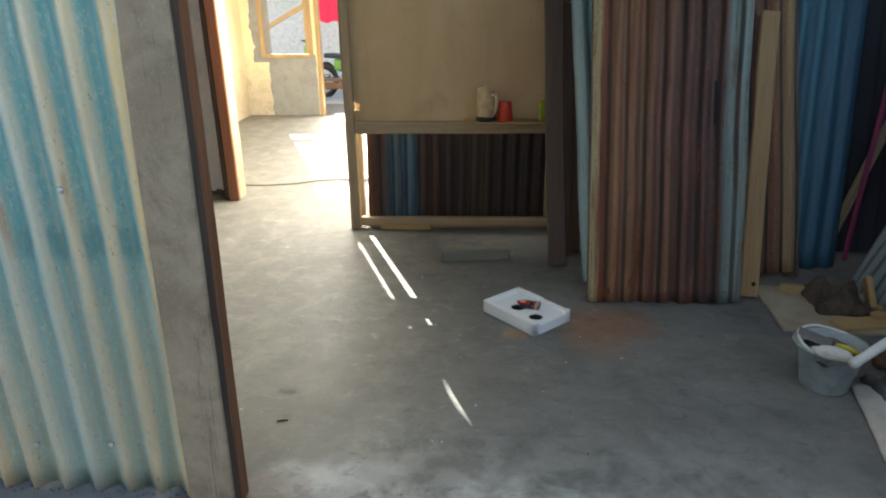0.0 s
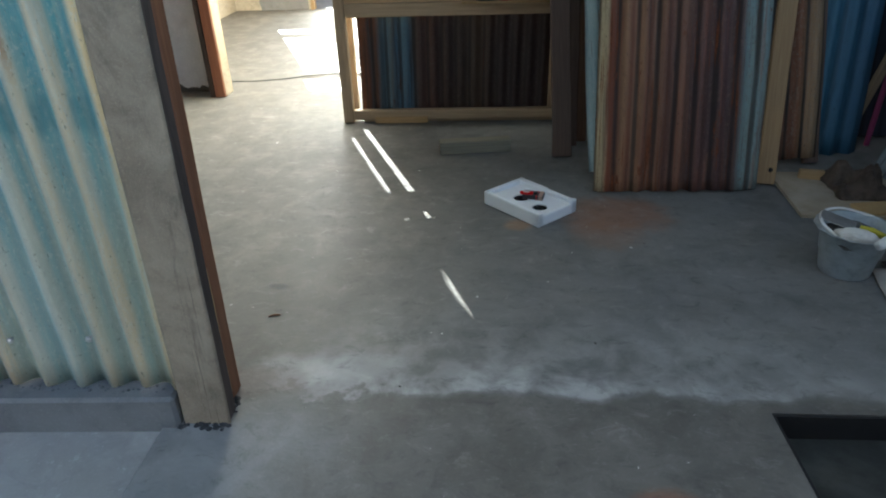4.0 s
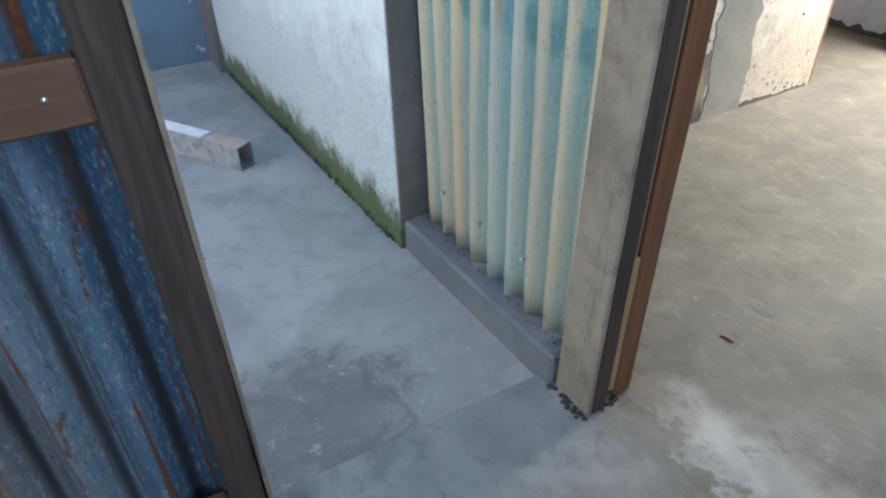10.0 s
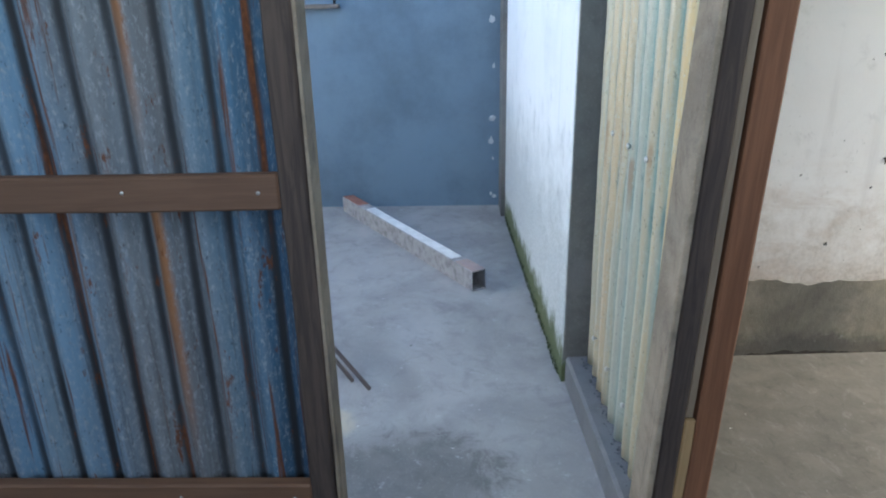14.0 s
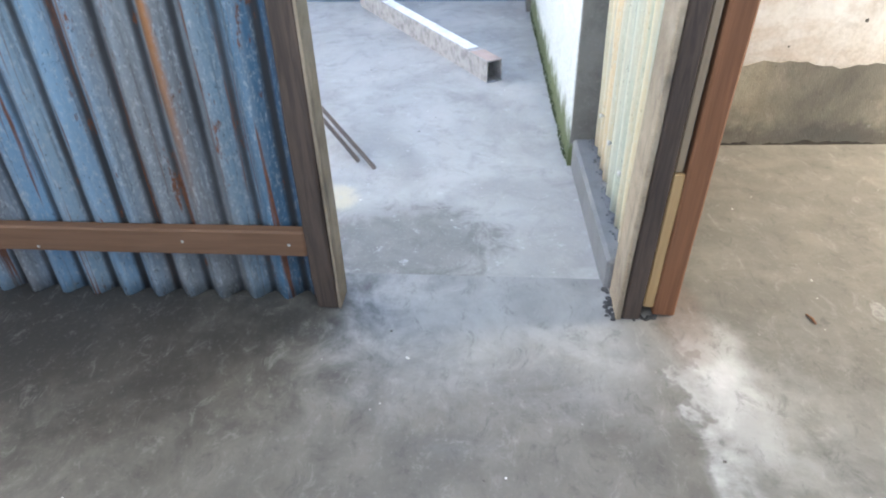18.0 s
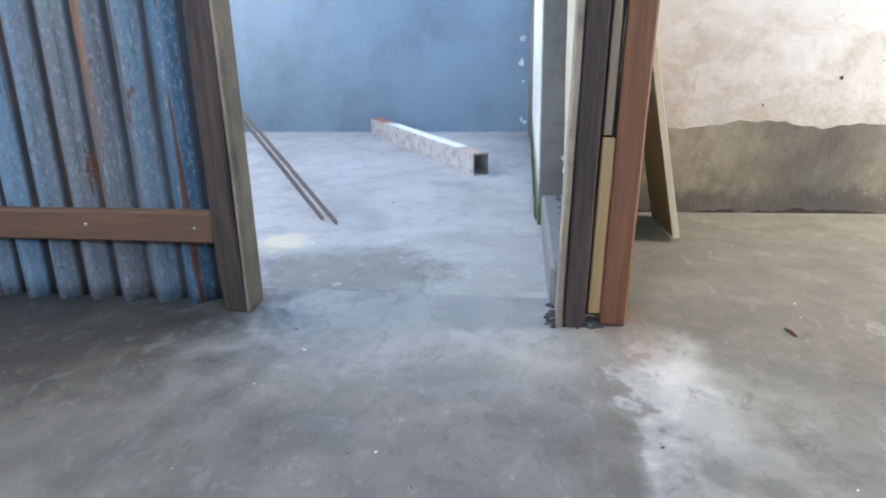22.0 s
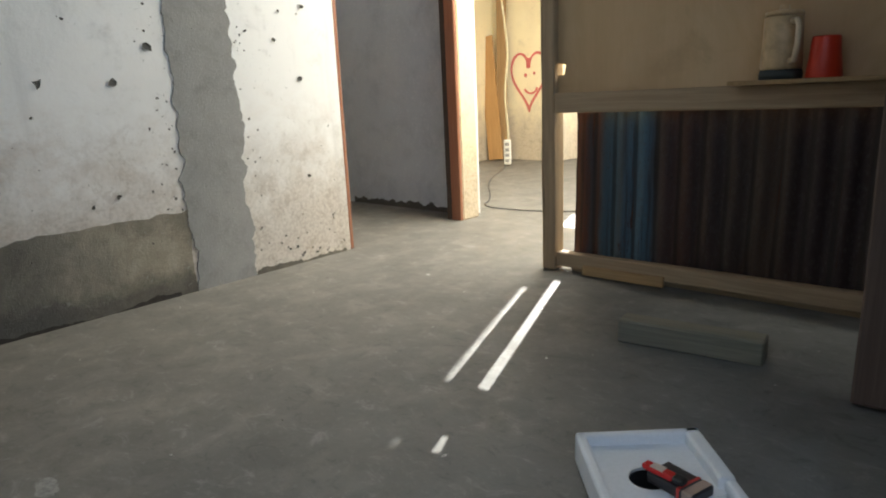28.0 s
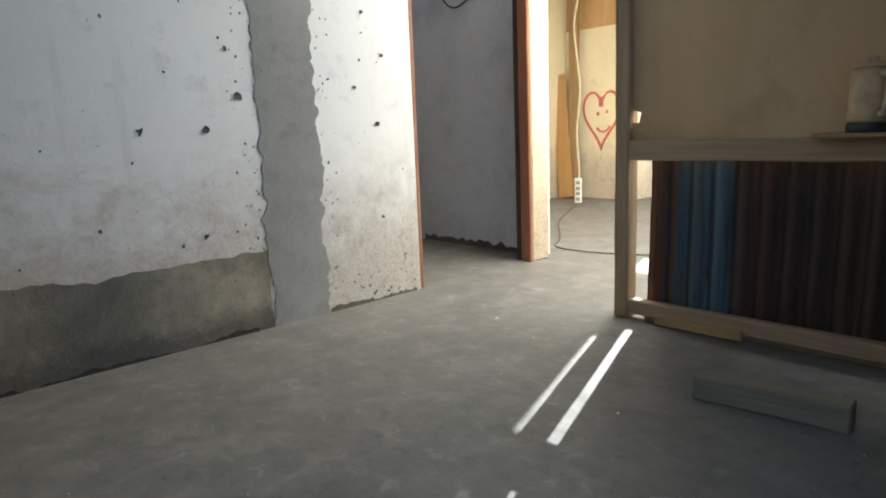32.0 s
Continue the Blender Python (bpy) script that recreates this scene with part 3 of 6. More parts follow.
def lathe(profile, sides=24, cap_bottom=True, cap_top=False):
    """A turned shape from (radius, height) pairs."""
    verts, faces = [], []
    for i, (r, z) in enumerate(profile):
        verts += [(r * math.cos(2 * math.pi * k / sides), r * math.sin(2 * math.pi * k / sides), z) for k in range(sides)]
        if i:
            o = (i - 1) * sides
            faces += [(o + k, o + (k + 1) % sides, o + sides + (k + 1) % sides, o + sides + k) for k in range(sides)]
    if cap_bottom:
        faces.append(tuple(range(sides))[::-1])
    if cap_top:
        faces.append(tuple(range(len(verts) - sides, len(verts))))
    return verts, faces


def corrugated(name, width, length, ribs, material, depth=0.022, seed=0, ragged=0.012, warp=0.012, nz=22, thick=0.0025):
    """A corrugated sheet: local x across the ribs, z along them, y the depth; dented, with cut ends not quite true."""
    rng = random.Random(seed)
    ph, nu = rng.random() * 90, ribs * 8
    verts, faces = [], []
    for side in (0, 1):
        for j in range(nz + 1):
            for i in range(nu + 1):
                u, v = i / nu, j / nz
                x, z = u * width, v * length
                end = ragged * noise.noise((ph, u * 14, 0 if j < nz / 2 else 9)) if j in (0, nz) else 0
                y = depth * 0.5 * math.cos(2 * math.pi * ribs * u) + warp * noise.noise((ph + u * 2.2, v * 2.5, 0))
                y += 0.004 * noise.noise((ph + u * 17, v * 11, 4))
                x += 0.006 * noise.noise((ph, v * 3.1, u * 2))
                verts.append((x, y + side * thick, z + end))
    row, lay = nu + 1, (nu + 1) * (nz + 1)
    for j in range(nz):
        for i in range(nu):
            a = j * row + i
            faces += [(a, a + 1, a + 1 + row, a + row), (lay + a, lay + a + row, lay + a + row + 1, lay + a + 1)]
    for i in range(nu):
        faces += [(i, lay + i, lay + i + 1, i + 1)]
        a = nz * row + i
        faces += [(a, a + 1, lay + a + 1, lay + a)]
    for j in range(nz):
        a = j * row
        faces += [(a, a + row, lay + a + row, lay + a)]
        a += nu
        faces += [(a, lay + a, lay + a + row, a + row)]
    return mesh_from(name, verts, faces, material, True)


def wall(name, a, b, z0, z1, thick, material, label, side=1, bevel=0.01, holes=()):
    """A wall between two plan points; its face lies on the line a-b and it is thick to the right of a->b (side 1) or to the left.
    holes: (from, to, bottom, top) along the wall."""
    d = Vector((b[0] - a[0], b[1] - a[1], 0))
    length = d.length
    d.normalize()
    nrm = Vector((d.y, -d.x, 0)) * side
    bm = bmesh.new()
    us = sorted({0.0, length, *(h[0] for h in holes), *(h[1] for h in holes)})
    zs = sorted({z0, z1, *(h[2] for h in holes), *(h[3] for h in holes)})
    for u0, u1 in zip(us, us[1:]):
        for w0, w1 in zip(zs, zs[1:]):
            if any(h[0] <= u0 and u1 <= h[1] and h[2] <= w0 and w1 <= h[3] for h in holes):
                continue
            ps = [Vector((a[0], a[1], 0)) + d * u + nrm * t + Vector((0, 0, w)) for w in (w0, w1) for t in (0, thick) for u in (u0, u1)]
            vs = [bm.verts.new(p) for p in ps]
            for f in ((0, 1, 3, 2), (4, 6, 7, 5), (0, 4, 5, 1), (2, 3, 7, 6), (0, 2, 6, 4), (1, 5, 7, 3)):
                bm.faces.new([vs[i] for i in f])
    bmesh.ops.remove_doubles(bm, verts=bm.verts, dist=1e-4)
    bm.verts.index_update()
    seen = {}
    for f in bm.faces:
        seen.setdefault(tuple(sorted(v.index for v in f.verts)), []).append(f)
    bmesh.ops.delete(bm, geom=[f for fs in seen.values() if len(fs) > 1 for f in fs], context="FACES")
    bmesh.ops.recalc_face_normals(bm, faces=bm.faces)
    ob = part(name, bm, material)
    return tagged(ob, label, "wall", kind="structure")


def ragged_patch(name, a, b, u0, u1, z0, z1, material, parent, label, proud=0.005, rag=(0.02, 0.02, 0.015, 0.015), seed=1, side=-1, n=26):
    """A mortar patch lying on the wall line a-b with torn edges (left, right, bottom, top)."""
    d = Vector((b[0] - a[0], b[1] - a[1], 0)).normalized()
    nrm = Vector((d.y, -d.x, 0)) * side
    tear = lambda k, t, amp: amp * (noise.noise((seed * 7 + k * 31, t * 3.1, 0)) + 0.5 * noise.noise((seed + k * 11, t * 13, 5)) + 0.25 * noise.noise((seed, t * 41, k)))
    ring = [(u0 + (u1 - u0) * i / n, z0 + tear(0, u0 + (u1 - u0) * i / n, rag[2])) for i in range(n)]
    ring += [(u1 + tear(1, z0 + (z1 - z0) * i / n, rag[1]), z0 + (z1 - z0) * i / n) for i in range(n)]
    ring += [(u1 + (u0 - u1) * i / n, z1 + tear(2, u1 + (u0 - u1) * i / n, rag[3])) for i in range(n)]
    ring += [(u0 + tear(3, z1 + (z0 - z1) * i / n, rag[0]), z1 + (z0 - z1) * i / n) for i in range(n)]
    base = Vector((a[0], a[1], 0))
    verts = [base + d * u + nrm * k + Vector((0, 0, z)) for k in (proud, -0.004) for u, z in ring]
    m = len(ring)
    faces = [tuple(range(m)), tuple(range(m, 2 * m))[::-1]] + [(i, m + i, m + (i + 1) % m, (i + 1) % m) for i in range(m)]
    me = mesh_from(name, verts, faces, material)
    bm = bmesh.new()
    bm.from_mesh(me)
    bmesh.ops.recalc_face_normals(bm, faces=bm.faces)
    bmesh.ops.triangulate(bm, faces=[f for f in bm.faces if len(f.verts) > 4])
    bm.to_mesh(me)
    bm.free()
    return part(name, me, None, parent, label)


def rod_thing(name, label, category, points, r, material, sides=10, radii=None):
    return tagged(part(name, mesh_from(name, *tube(points, r, sides, radii=radii), material, True), None), label, category)


def lean(base, top, yaw_vec=None):
    """The pose of a long thing whose local z runs from base to top; local x stays as near as can be to yaw_vec."""
    b, t = Vector(base), Vector(top)
    z = (t - b).normalized()
    x = Vector(yaw_vec or (1, 0, 0))
    x = (x - z * x.dot(z)).normalized()
    y = z.cross(x)
    r = Matrix((x, y, z)).transposed().to_4x4()
    return Matrix.Translation(b) @ r

# ---- the building: ground, floors, walls, roofs ----
def slab(name, x0, x1, y0, y1, z0, z1, material, label, category="floor"):
    return tagged(part(name, span(x0, x1, y0, y1, z0, z1, 0.0), material), label, category, kind="structure")


PIT = (1.270, 3.35, -0.55, 1.922)     # x0 x1 y0 y1 of the shallow sunken bay


def main_floor():
    bm = bmesh.new()
    x0, x1, y0, y1 = PIT
    for a, b, c, d in ((-0.80, x0, -2.6, y1), (-0.80, 3.8, y1, 12.2), (x1, 3.8, -2.6, y1), (x0, x1, -2.6, y0)):
        span(a, b, c, d, -0.35, 0.0, 0, bm)
    span(-6.2, -0.80, 1.86, 12.2, -0.35, 0.0, 0, bm)
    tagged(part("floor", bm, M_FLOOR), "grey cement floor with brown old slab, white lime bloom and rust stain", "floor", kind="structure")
    # black liner strips added over the bay's side walls
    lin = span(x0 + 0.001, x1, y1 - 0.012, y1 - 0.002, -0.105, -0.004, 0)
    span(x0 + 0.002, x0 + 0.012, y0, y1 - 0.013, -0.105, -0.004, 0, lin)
    tagged(part("pit_edge", lin, M_BLACK), "added black liner along the inner edge of the sunken bay", "floor edge", kind="structure")
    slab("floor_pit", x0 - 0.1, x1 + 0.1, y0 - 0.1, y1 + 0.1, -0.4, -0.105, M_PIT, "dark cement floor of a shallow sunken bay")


main_floor()
slab("floor_yard", -5.2, -0.795, -2.6, 1.86, -0.35, -0.022, M_YARD, "pale blue-grey cement yard floor, damp near the threshold")
tagged(part("threshold", span(-0.86, -0.795, 0.70, 1.80, -0.3, -0.004, 0.006), M_FLOOR), "smooth pale cement threshold between room and yard", "threshold", kind="structure")

WW_A, WW_B = (-1.985, 1.90), (-2.105, 4.887)
wall_w = wall("wall_west", WW_A, WW_B, -0.1, 3.0, 0.16, M_WHITE, "stained white plaster wall with grey mortar patches", side=-1)
moss_w = wall("wall_yard", (-4.94, 1.636), (-1.803, 1.740), -0.1, 3.3, 0.125, M_MOSSY, "white-painted yard wall stained grey with green moss at its foot", side=-1)
wall("wall_blue", (-4.97, -2.6), (-4.94, 1.86), -0.1, 3.3, 0.16, M_BLUE, "smooth slate-blue painted yard wall", side=-1)
wall("wall_yard_end", (-5.2, -2.6), (-0.8, -2.6), -0.1, 3.2, 0.15, M_MOSSY, "white-painted wall closing the yard", side=1)
alcove_w = wall("wall_alcove", (-6.2, 6.22), (-2.20, 6.17), -0.1, 2.46, 0.12, M_ALCOVE, "dim white plaster wall of the side room", side=-1)
wall("wall_alcove_end", (-6.2, 1.9), (-6.2, 9.7), -0.1, 3.0, 0.15, M_WHITE, "plain white plaster wall of the side room", side=-1)
wall("wall_far_west", (-4.78, 6.34), (-4.78, 9.87), -0.1, 2.9, 0.15, M_CREAM, "cream plaster wall of the front room", side=-1)
heart_w = wall("wall_heart", (-4.95, 9.80), (-3.7, 9.80), -0.1, 2.24, 0.15, M_CREAM, "cream plaster wall with a red sprayed heart", side=-1)
wall("wall_far_return", (-3.7, 9.955), (-3.7, 10.91), -0.1, 2.5, 0.15, M_CREAM, "short cream return wall beside the window", side=-1)
FAR_A, FAR_B = (-4.1, 10.93), (2.6, 10.93)
far_w = wall("wall_far", FAR_A, FAR_B, -0.1, 2.9, 0.14, M_CREAM, "cream plaster front wall with window and door opening", side=-1,
             holes=((0.74, 1.50, 0.97, 2.9), (1.62, 2.75, -0.1, 2.9)))
wall("wall_gable", (-4.95, 10.97), (2.6, 10.97), 2.93, 3.4, 0.02, M_GABLE, "warm tan plywood gable above the window", side=-1)
wall("wall_gable_return", (-4.95, 9.85), (-3.7, 9.85), 2.24, 3.4, 0.02, M_GABLE, "warm tan plywood above the graffiti wall", side=-1)
wall("wall_gable_west", (-4.83, 6.34), (-4.83, 9.85), 2.9, 3.4, 0.02, M_GABLE, "warm tan plywood under the roof", side=-1)
wall("wall_far_east", (1.6, 5.36), (1.6, 10.93), -0.1, 3.4, 0.15, M_CREAM, "plain cream plaster wall", side=1)
# unseen wall; its opening is added for the side fill lamp
wall("wall_east", (3.7, -2.6), (3.7, 5.4), -0.1, 3.0, 0.15, M_GREYWOOD, "dim board wall on the unseen side, with an opening added for fill light", side=1, holes=((0.3, 5.6, 1.93, 2.93),))
wall("wall_south", (-0.8, -2.4), (3.8, -2.4), -0.1, 3.0, 0.15, M_WHITE, "plain white plaster wall", side=1)
wall("wall_side_room_south", (-6.2, 1.90), (-2.03, 1.90), -0.1, 3.0, 0.02, M_WHITE, "plain back of the yard wall", side=-1)

M_ROOF = sheet("roof_sheet", 5.0, [(0, (0.12, 0.12, 0.13)), (1, (0.16, 0.15, 0.15))], (0.10, 0.08, 0.07))


def ceilings():
    gx0, gx1, gy0, gy1 = -0.10, 1.70, 0.30, 2.20     # hole added in the unseen roof for the fill lamp
    bm = span(-6.3, -0.85, 1.80, 5.25, 3.0, 3.03, 0)
    for q in ((-0.85, gx0, -2.6, 4.50), (gx1, 3.9, -2.6, 4.50), (gx0, gx1, -2.6, gy0), (gx0, gx1, gy1, 4.50), (-0.85, 3.9, 4.80, 5.25)):
        span(*q, 3.0, 3.03, 0, bm)
    tagged(part("ceiling", bm, M_ROOF), "dim corrugated iron roof seen from below", "ceiling", kind="structure")
    # the front room's roof, with an added gap shaped to cast the sun streaks
    z, sx = 3.4, math.tan(radians(SUN_AZ))
    edge = lambda y, off: -0.868 + off - (y - 5.2) * sx
    bm = span(-6.3, 2.9, 5.25, 5.75, z, z + 0.03, 0)
    for q in ((-6.3, -2.2, 5.75, 7.75), (0.7, 2.9, 5.75, 7.75), (-6.3, 2.9, 7.75, 8.0)):     # an open bay added for the front fill lamp
        span(*q, z, z + 0.03, 0, bm)
    # edge shaping the sun streaks: (from, to, how far it reaches at either end)
    torn = ((8.0, 8.225, 0.07, 0.07), (8.225, 8.34, -0.002, -0.022), (8.34, 8.52, -0.022, -0.024), (8.52, 8.66, -0.024, -0.002), (8.66, 9.155, 0.07, 0.07), (9.155, 9.215, -0.030, -0.030), (9.215, 9.548, 0.07, 0.07), (9.548, 10.60, -0.024, -0.024), (10.60, 11.2, 0.07, 0.07))
    quads = [[(-6.3, y0), (edge(y0, o0), y0), (edge(y1, o1), y1), (-6.3, y1)] for y0, y1, o0, o1 in torn]
    quads.append([(edge(8.0, 0.55), 8.0), (2.9, 8.0), (2.9, 11.2), (edge(11.2, 0.55), 11.2)])
    for pts in quads:
        lowv = [bm.verts.new((x, y, z)) for x, y in pts]
        upv = [bm.verts.new((x, y, z + 0.03)) for x, y in pts]
        bm.faces.new(lowv[::-1]), bm.faces.new(upv)
        for k in range(4):
            bm.faces.new((lowv[k], lowv[(k + 1) % 4], upv[(k + 1) % 4], upv[k]))
    # laths added under the gap to hide the sky, laid in the sun's slope
    run = math.cos(radians(SUN_AZ)) / math.tan(radians(SUN_EL))
    for k in range(12):
        y0, r = 8.02 + k * 0.27, 0.115
        pts = [(y0, z - 0.002), (y0 + 0.004, z - 0.002), (y0 + 0.004 - r * run, z - r), (y0 - r * run, z - r)]
        pts = [(q[0], q[1]) for q in pts]
        lv = [bm.verts.new((-4.0, q[0], q[1])) for q in pts]
        rv = [bm.verts.new((0.4, q[0], q[1])) for q in pts]
        bm.faces.new(lv), bm.faces.new(rv[::-1])
        for i in range(4):
            bm.faces.new((lv[i], rv[i], rv[(i + 1) % 4], lv[(i + 1) % 4]))
    tagged(part("ceiling_front", bm, M_GABLE), "tan boarded roof of the front room with a gap added for the sun", "ceiling", kind="structure")

    # unseen covers added above the holes to stop the direct sun
    M_SKY = skylight("milky_cover")
    tagged(part("sun_cover_1", span(-0.18, 1.78, 0.22, 2.28, 3.034, 3.038, 0), M_SKY), "milky sheet added over a roof hole to keep the sun out", "skylight", kind="structure")
    tagged(part("sun_cover_3", span(-0.9, 3.95, 4.46, 4.84, 3.034, 3.038, 0), M_SKY), "narrow milky strip added over a roof hole to keep the sun out", "skylight", kind="structure")
    tagged(part("sun_cover_2", span(-2.3, 0.8, 5.65, 7.85, 3.434, 3.438, 0), M_SKY), "milky sheet added over a roof hole to keep the sun out", "skylight", kind="structure")


ceilings()

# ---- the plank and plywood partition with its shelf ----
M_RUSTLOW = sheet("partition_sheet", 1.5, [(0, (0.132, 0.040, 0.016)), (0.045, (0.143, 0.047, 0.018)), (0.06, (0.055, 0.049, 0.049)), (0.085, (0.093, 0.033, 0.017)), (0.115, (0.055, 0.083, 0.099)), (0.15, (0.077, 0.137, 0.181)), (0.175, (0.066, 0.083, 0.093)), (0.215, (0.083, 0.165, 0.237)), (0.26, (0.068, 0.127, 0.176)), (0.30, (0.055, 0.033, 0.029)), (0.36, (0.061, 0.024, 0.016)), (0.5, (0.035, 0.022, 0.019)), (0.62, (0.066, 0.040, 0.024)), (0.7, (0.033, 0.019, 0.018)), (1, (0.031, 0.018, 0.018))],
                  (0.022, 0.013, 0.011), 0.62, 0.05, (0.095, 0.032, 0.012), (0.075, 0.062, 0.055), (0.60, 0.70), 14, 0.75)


def notched(w, h, d, notch_w, notch_h, lift):
    """A panel with a nick in its lower left edge, added to pass a sun spot."""
    out = [(0, 0), (w, 0), (w, h), (0, h), (0, lift + notch_h), (notch_w, lift + notch_h * 0.8), (notch_w * 0.8, lift), (0, lift)]
    n = len(out)
    verts = [(x, y, z) for y in (0, d) for x, z in out]
    return verts, [tuple(range(n)), tuple(range(n, 2 * n))[::-1]] + [(i, n + i, n + (i + 1) % n, (i + 1) % n) for i in range(n)]


def partition():
    p = thing("wall_partition", "plywood partition on rough posts with a rusty corrugated foot panel", "wall", kind="structure")
    part("post", board(0.066, 0.09, 2.98, 3, 0.003, 24), M_POSTWOOD, p, "rough brown corner post", pose(-0.809, 5.207, 0.0))
    # unseen stud, added to trim the sun streak on the floor
    part("back_stud", board(0.055, 0.05, 2.98, 19, 0.002, 12), M_POSTWOOD, p, "unseen stud added on the far side to narrow the sun streak", pose(-0.825, 5.56, 0.0))
    part("outer_batten", board(0.012, 0.085, 2.98, 13, 0.004, 40), M_POSTWOOD, p, "rough outer batten of the post", pose(-0.847, 5.206, 0.0))
    part("bottom_rail", board(0.075, 0.06, 1.58, 4, 0.005), M_POSTWOOD, p, "brown split bottom rail", pose(-0.770, 5.195, 0.066, 0, 90, 0.6))
    part("bottom_cleat", board(0.05, 0.03, 1.50, 14, 0.003), M_POSTWOOD, p, "grey cleat under the rail", pose(-0.70, 5.215, 0.022, 0, 90, 0.6))
    part("shelf_rail", board(0.095, 0.05, 1.54, 5, 0.003), M_POSTWOOD, p, "brown sawn shelf rail", pose(-0.768, 5.175, 0.858, 0, 90, 0.6))
    part("top_rail", board(0.085, 0.05, 1.58, 6, 0.003), M_POSTWOOD, p, "grey sawn upper rail", pose(-0.768, 5.18, 2.475, 0, 90, 0.6))
    me = mesh_from("plywood_panel", *notched(1.52, 1.585, 0.012, 0.045, 0.06, 0.125), M_PLY)
    part("plywood_panel", me, None, p, "brown plywood panel", pose(-0.778, 5.205, 0.866, 0, 0, 0.6))
    part("plywood_panel", span(0, 1.72, 0, 0.012, 0, 0.53, 0.002), M_PLYPALE, p, "pale water-stained upper plywood panel", pose(-0.77, 5.205, 2.47, 0, 0, 0.6))
    part("stud", board(0.09, 0.05, 2.5, 8, 0.005), M_POSTWOOD, p, "grey stud", pose(0.80, 5.24, 0.0))
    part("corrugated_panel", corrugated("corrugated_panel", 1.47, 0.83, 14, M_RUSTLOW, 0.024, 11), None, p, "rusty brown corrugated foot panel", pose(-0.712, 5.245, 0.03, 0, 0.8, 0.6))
    part("board_strip", board(0.05, 0.02, 0.42, 9, 0.004), M_LUMBER, p, "thin split board", pose(-0.60, 5.145, 0.030, 0, 90, 2))


partition()
# more cladding of the same wall line, behind the stacked sheets
M_BLUESHEET = sheet("blue_sheet", 1.0, [(0, (0.038, 0.112, 0.181)), (0.3, (0.059, 0.162, 0.246)), (0.6, (0.036, 0.103, 0.181)), (1, (0.063, 0.165, 0.246))], (0.032, 0.090, 0.153), 0.55, 0.15, (0.059, 0.066, 0.059), None, (0.64, 0.74), 8, 0.4)
M_PALEBLUE = sheet("pale_blue_sheet", 1.5, [(0, (0.280, 0.441, 0.527)), (0.5, (0.330, 0.497, 0.566)), (1, (0.240, 0.383, 0.457))], (0.165, 0.268, 0.328), 0.55, 0.15, (0.124, 0.106, 0.084), None, (0.66, 0.76), 12, 0.4)

# near-black colours that paint the shade of the dark corner
M_NIGHTBLUE = sheet("corner_shade_sheet", 1.35, [(0, (0.022, 0.026, 0.042)), (0.4, (0.016, 0.016, 0.030)), (0.7, (0.026, 0.020, 0.034)), (1, (0.014, 0.014, 0.022))], (0.010, 0.010, 0.014), 0.8, 0.05, (0.045, 0.026, 0.022), None, (0.62, 0.72), 11, 0.5)
M_OFFCUT = sheet("pale_teal_offcut", 0.22, [(0, (0.36, 0.47, 0.49)), (0.5, (0.26, 0.40, 0.44)), (1, (0.40, 0.48, 0.47))], (0.16, 0.26, 0.30), 0.55, 0.1, (0.22, 0.15, 0.12), (0.50, 0.54, 0.52), (0.58, 0.68), 2, 0.5)

M_DUSTY = sheet("dusty_sheet", 0.62, [(0, (0.17, 0.21, 0.24)), (0.5, (0.25, 0.29, 0.31)), (1, (0.20, 0.24, 0.27))], (0.11, 0.14, 0.17), 0.6, 0.1, (0.20, 0.09, 0.06), (0.36, 0.38, 0.38), (0.62, 0.72), 5, 0.6)


def back_cladding():
    w = thing("wall_back", "blue-grey corrugated iron wall behind stacked roofing", "wall", kind="structure")
    part("corrugated_panel", corrugated("corrugated_panel", 1.35, 3.0, 11, M_PALEBLUE, 0.03, 21), None, w, "pale blue corrugated panel", pose(1.28, 5.32, 0.0))
    part("corrugated_panel", corrugated("corrugated_panel", 1.35, 3.0, 11, M_NIGHTBLUE, 0.03, 22), None, w, "navy corrugated panel painted near black as the corner's shade", pose(2.55, 5.34, 0.0))
    part("plywood_panel", span(0, 0.55, 0, 0.012, 0, 3.0, 0.002), M_PLYPALE, w, "", pose(0.80, 5.34, 0.0))


back_cladding()

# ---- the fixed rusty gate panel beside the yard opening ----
# the last stops, a dark blue end, go near black to paint the post's shadow
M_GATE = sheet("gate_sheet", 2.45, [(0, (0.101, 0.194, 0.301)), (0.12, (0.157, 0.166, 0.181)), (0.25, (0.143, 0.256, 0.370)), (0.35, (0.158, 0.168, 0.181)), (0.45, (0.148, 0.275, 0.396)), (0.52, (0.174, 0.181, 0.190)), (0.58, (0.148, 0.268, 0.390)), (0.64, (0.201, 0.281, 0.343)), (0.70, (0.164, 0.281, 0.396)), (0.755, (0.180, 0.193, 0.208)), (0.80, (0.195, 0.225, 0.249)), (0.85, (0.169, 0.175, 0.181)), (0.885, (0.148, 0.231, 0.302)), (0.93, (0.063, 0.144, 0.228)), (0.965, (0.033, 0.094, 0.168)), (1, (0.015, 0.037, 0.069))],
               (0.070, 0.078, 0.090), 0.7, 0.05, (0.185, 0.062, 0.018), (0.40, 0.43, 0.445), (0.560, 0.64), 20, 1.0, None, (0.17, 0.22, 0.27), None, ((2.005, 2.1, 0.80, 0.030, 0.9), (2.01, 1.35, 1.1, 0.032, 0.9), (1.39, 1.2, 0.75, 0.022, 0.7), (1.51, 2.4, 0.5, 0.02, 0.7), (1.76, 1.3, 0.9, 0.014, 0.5)))


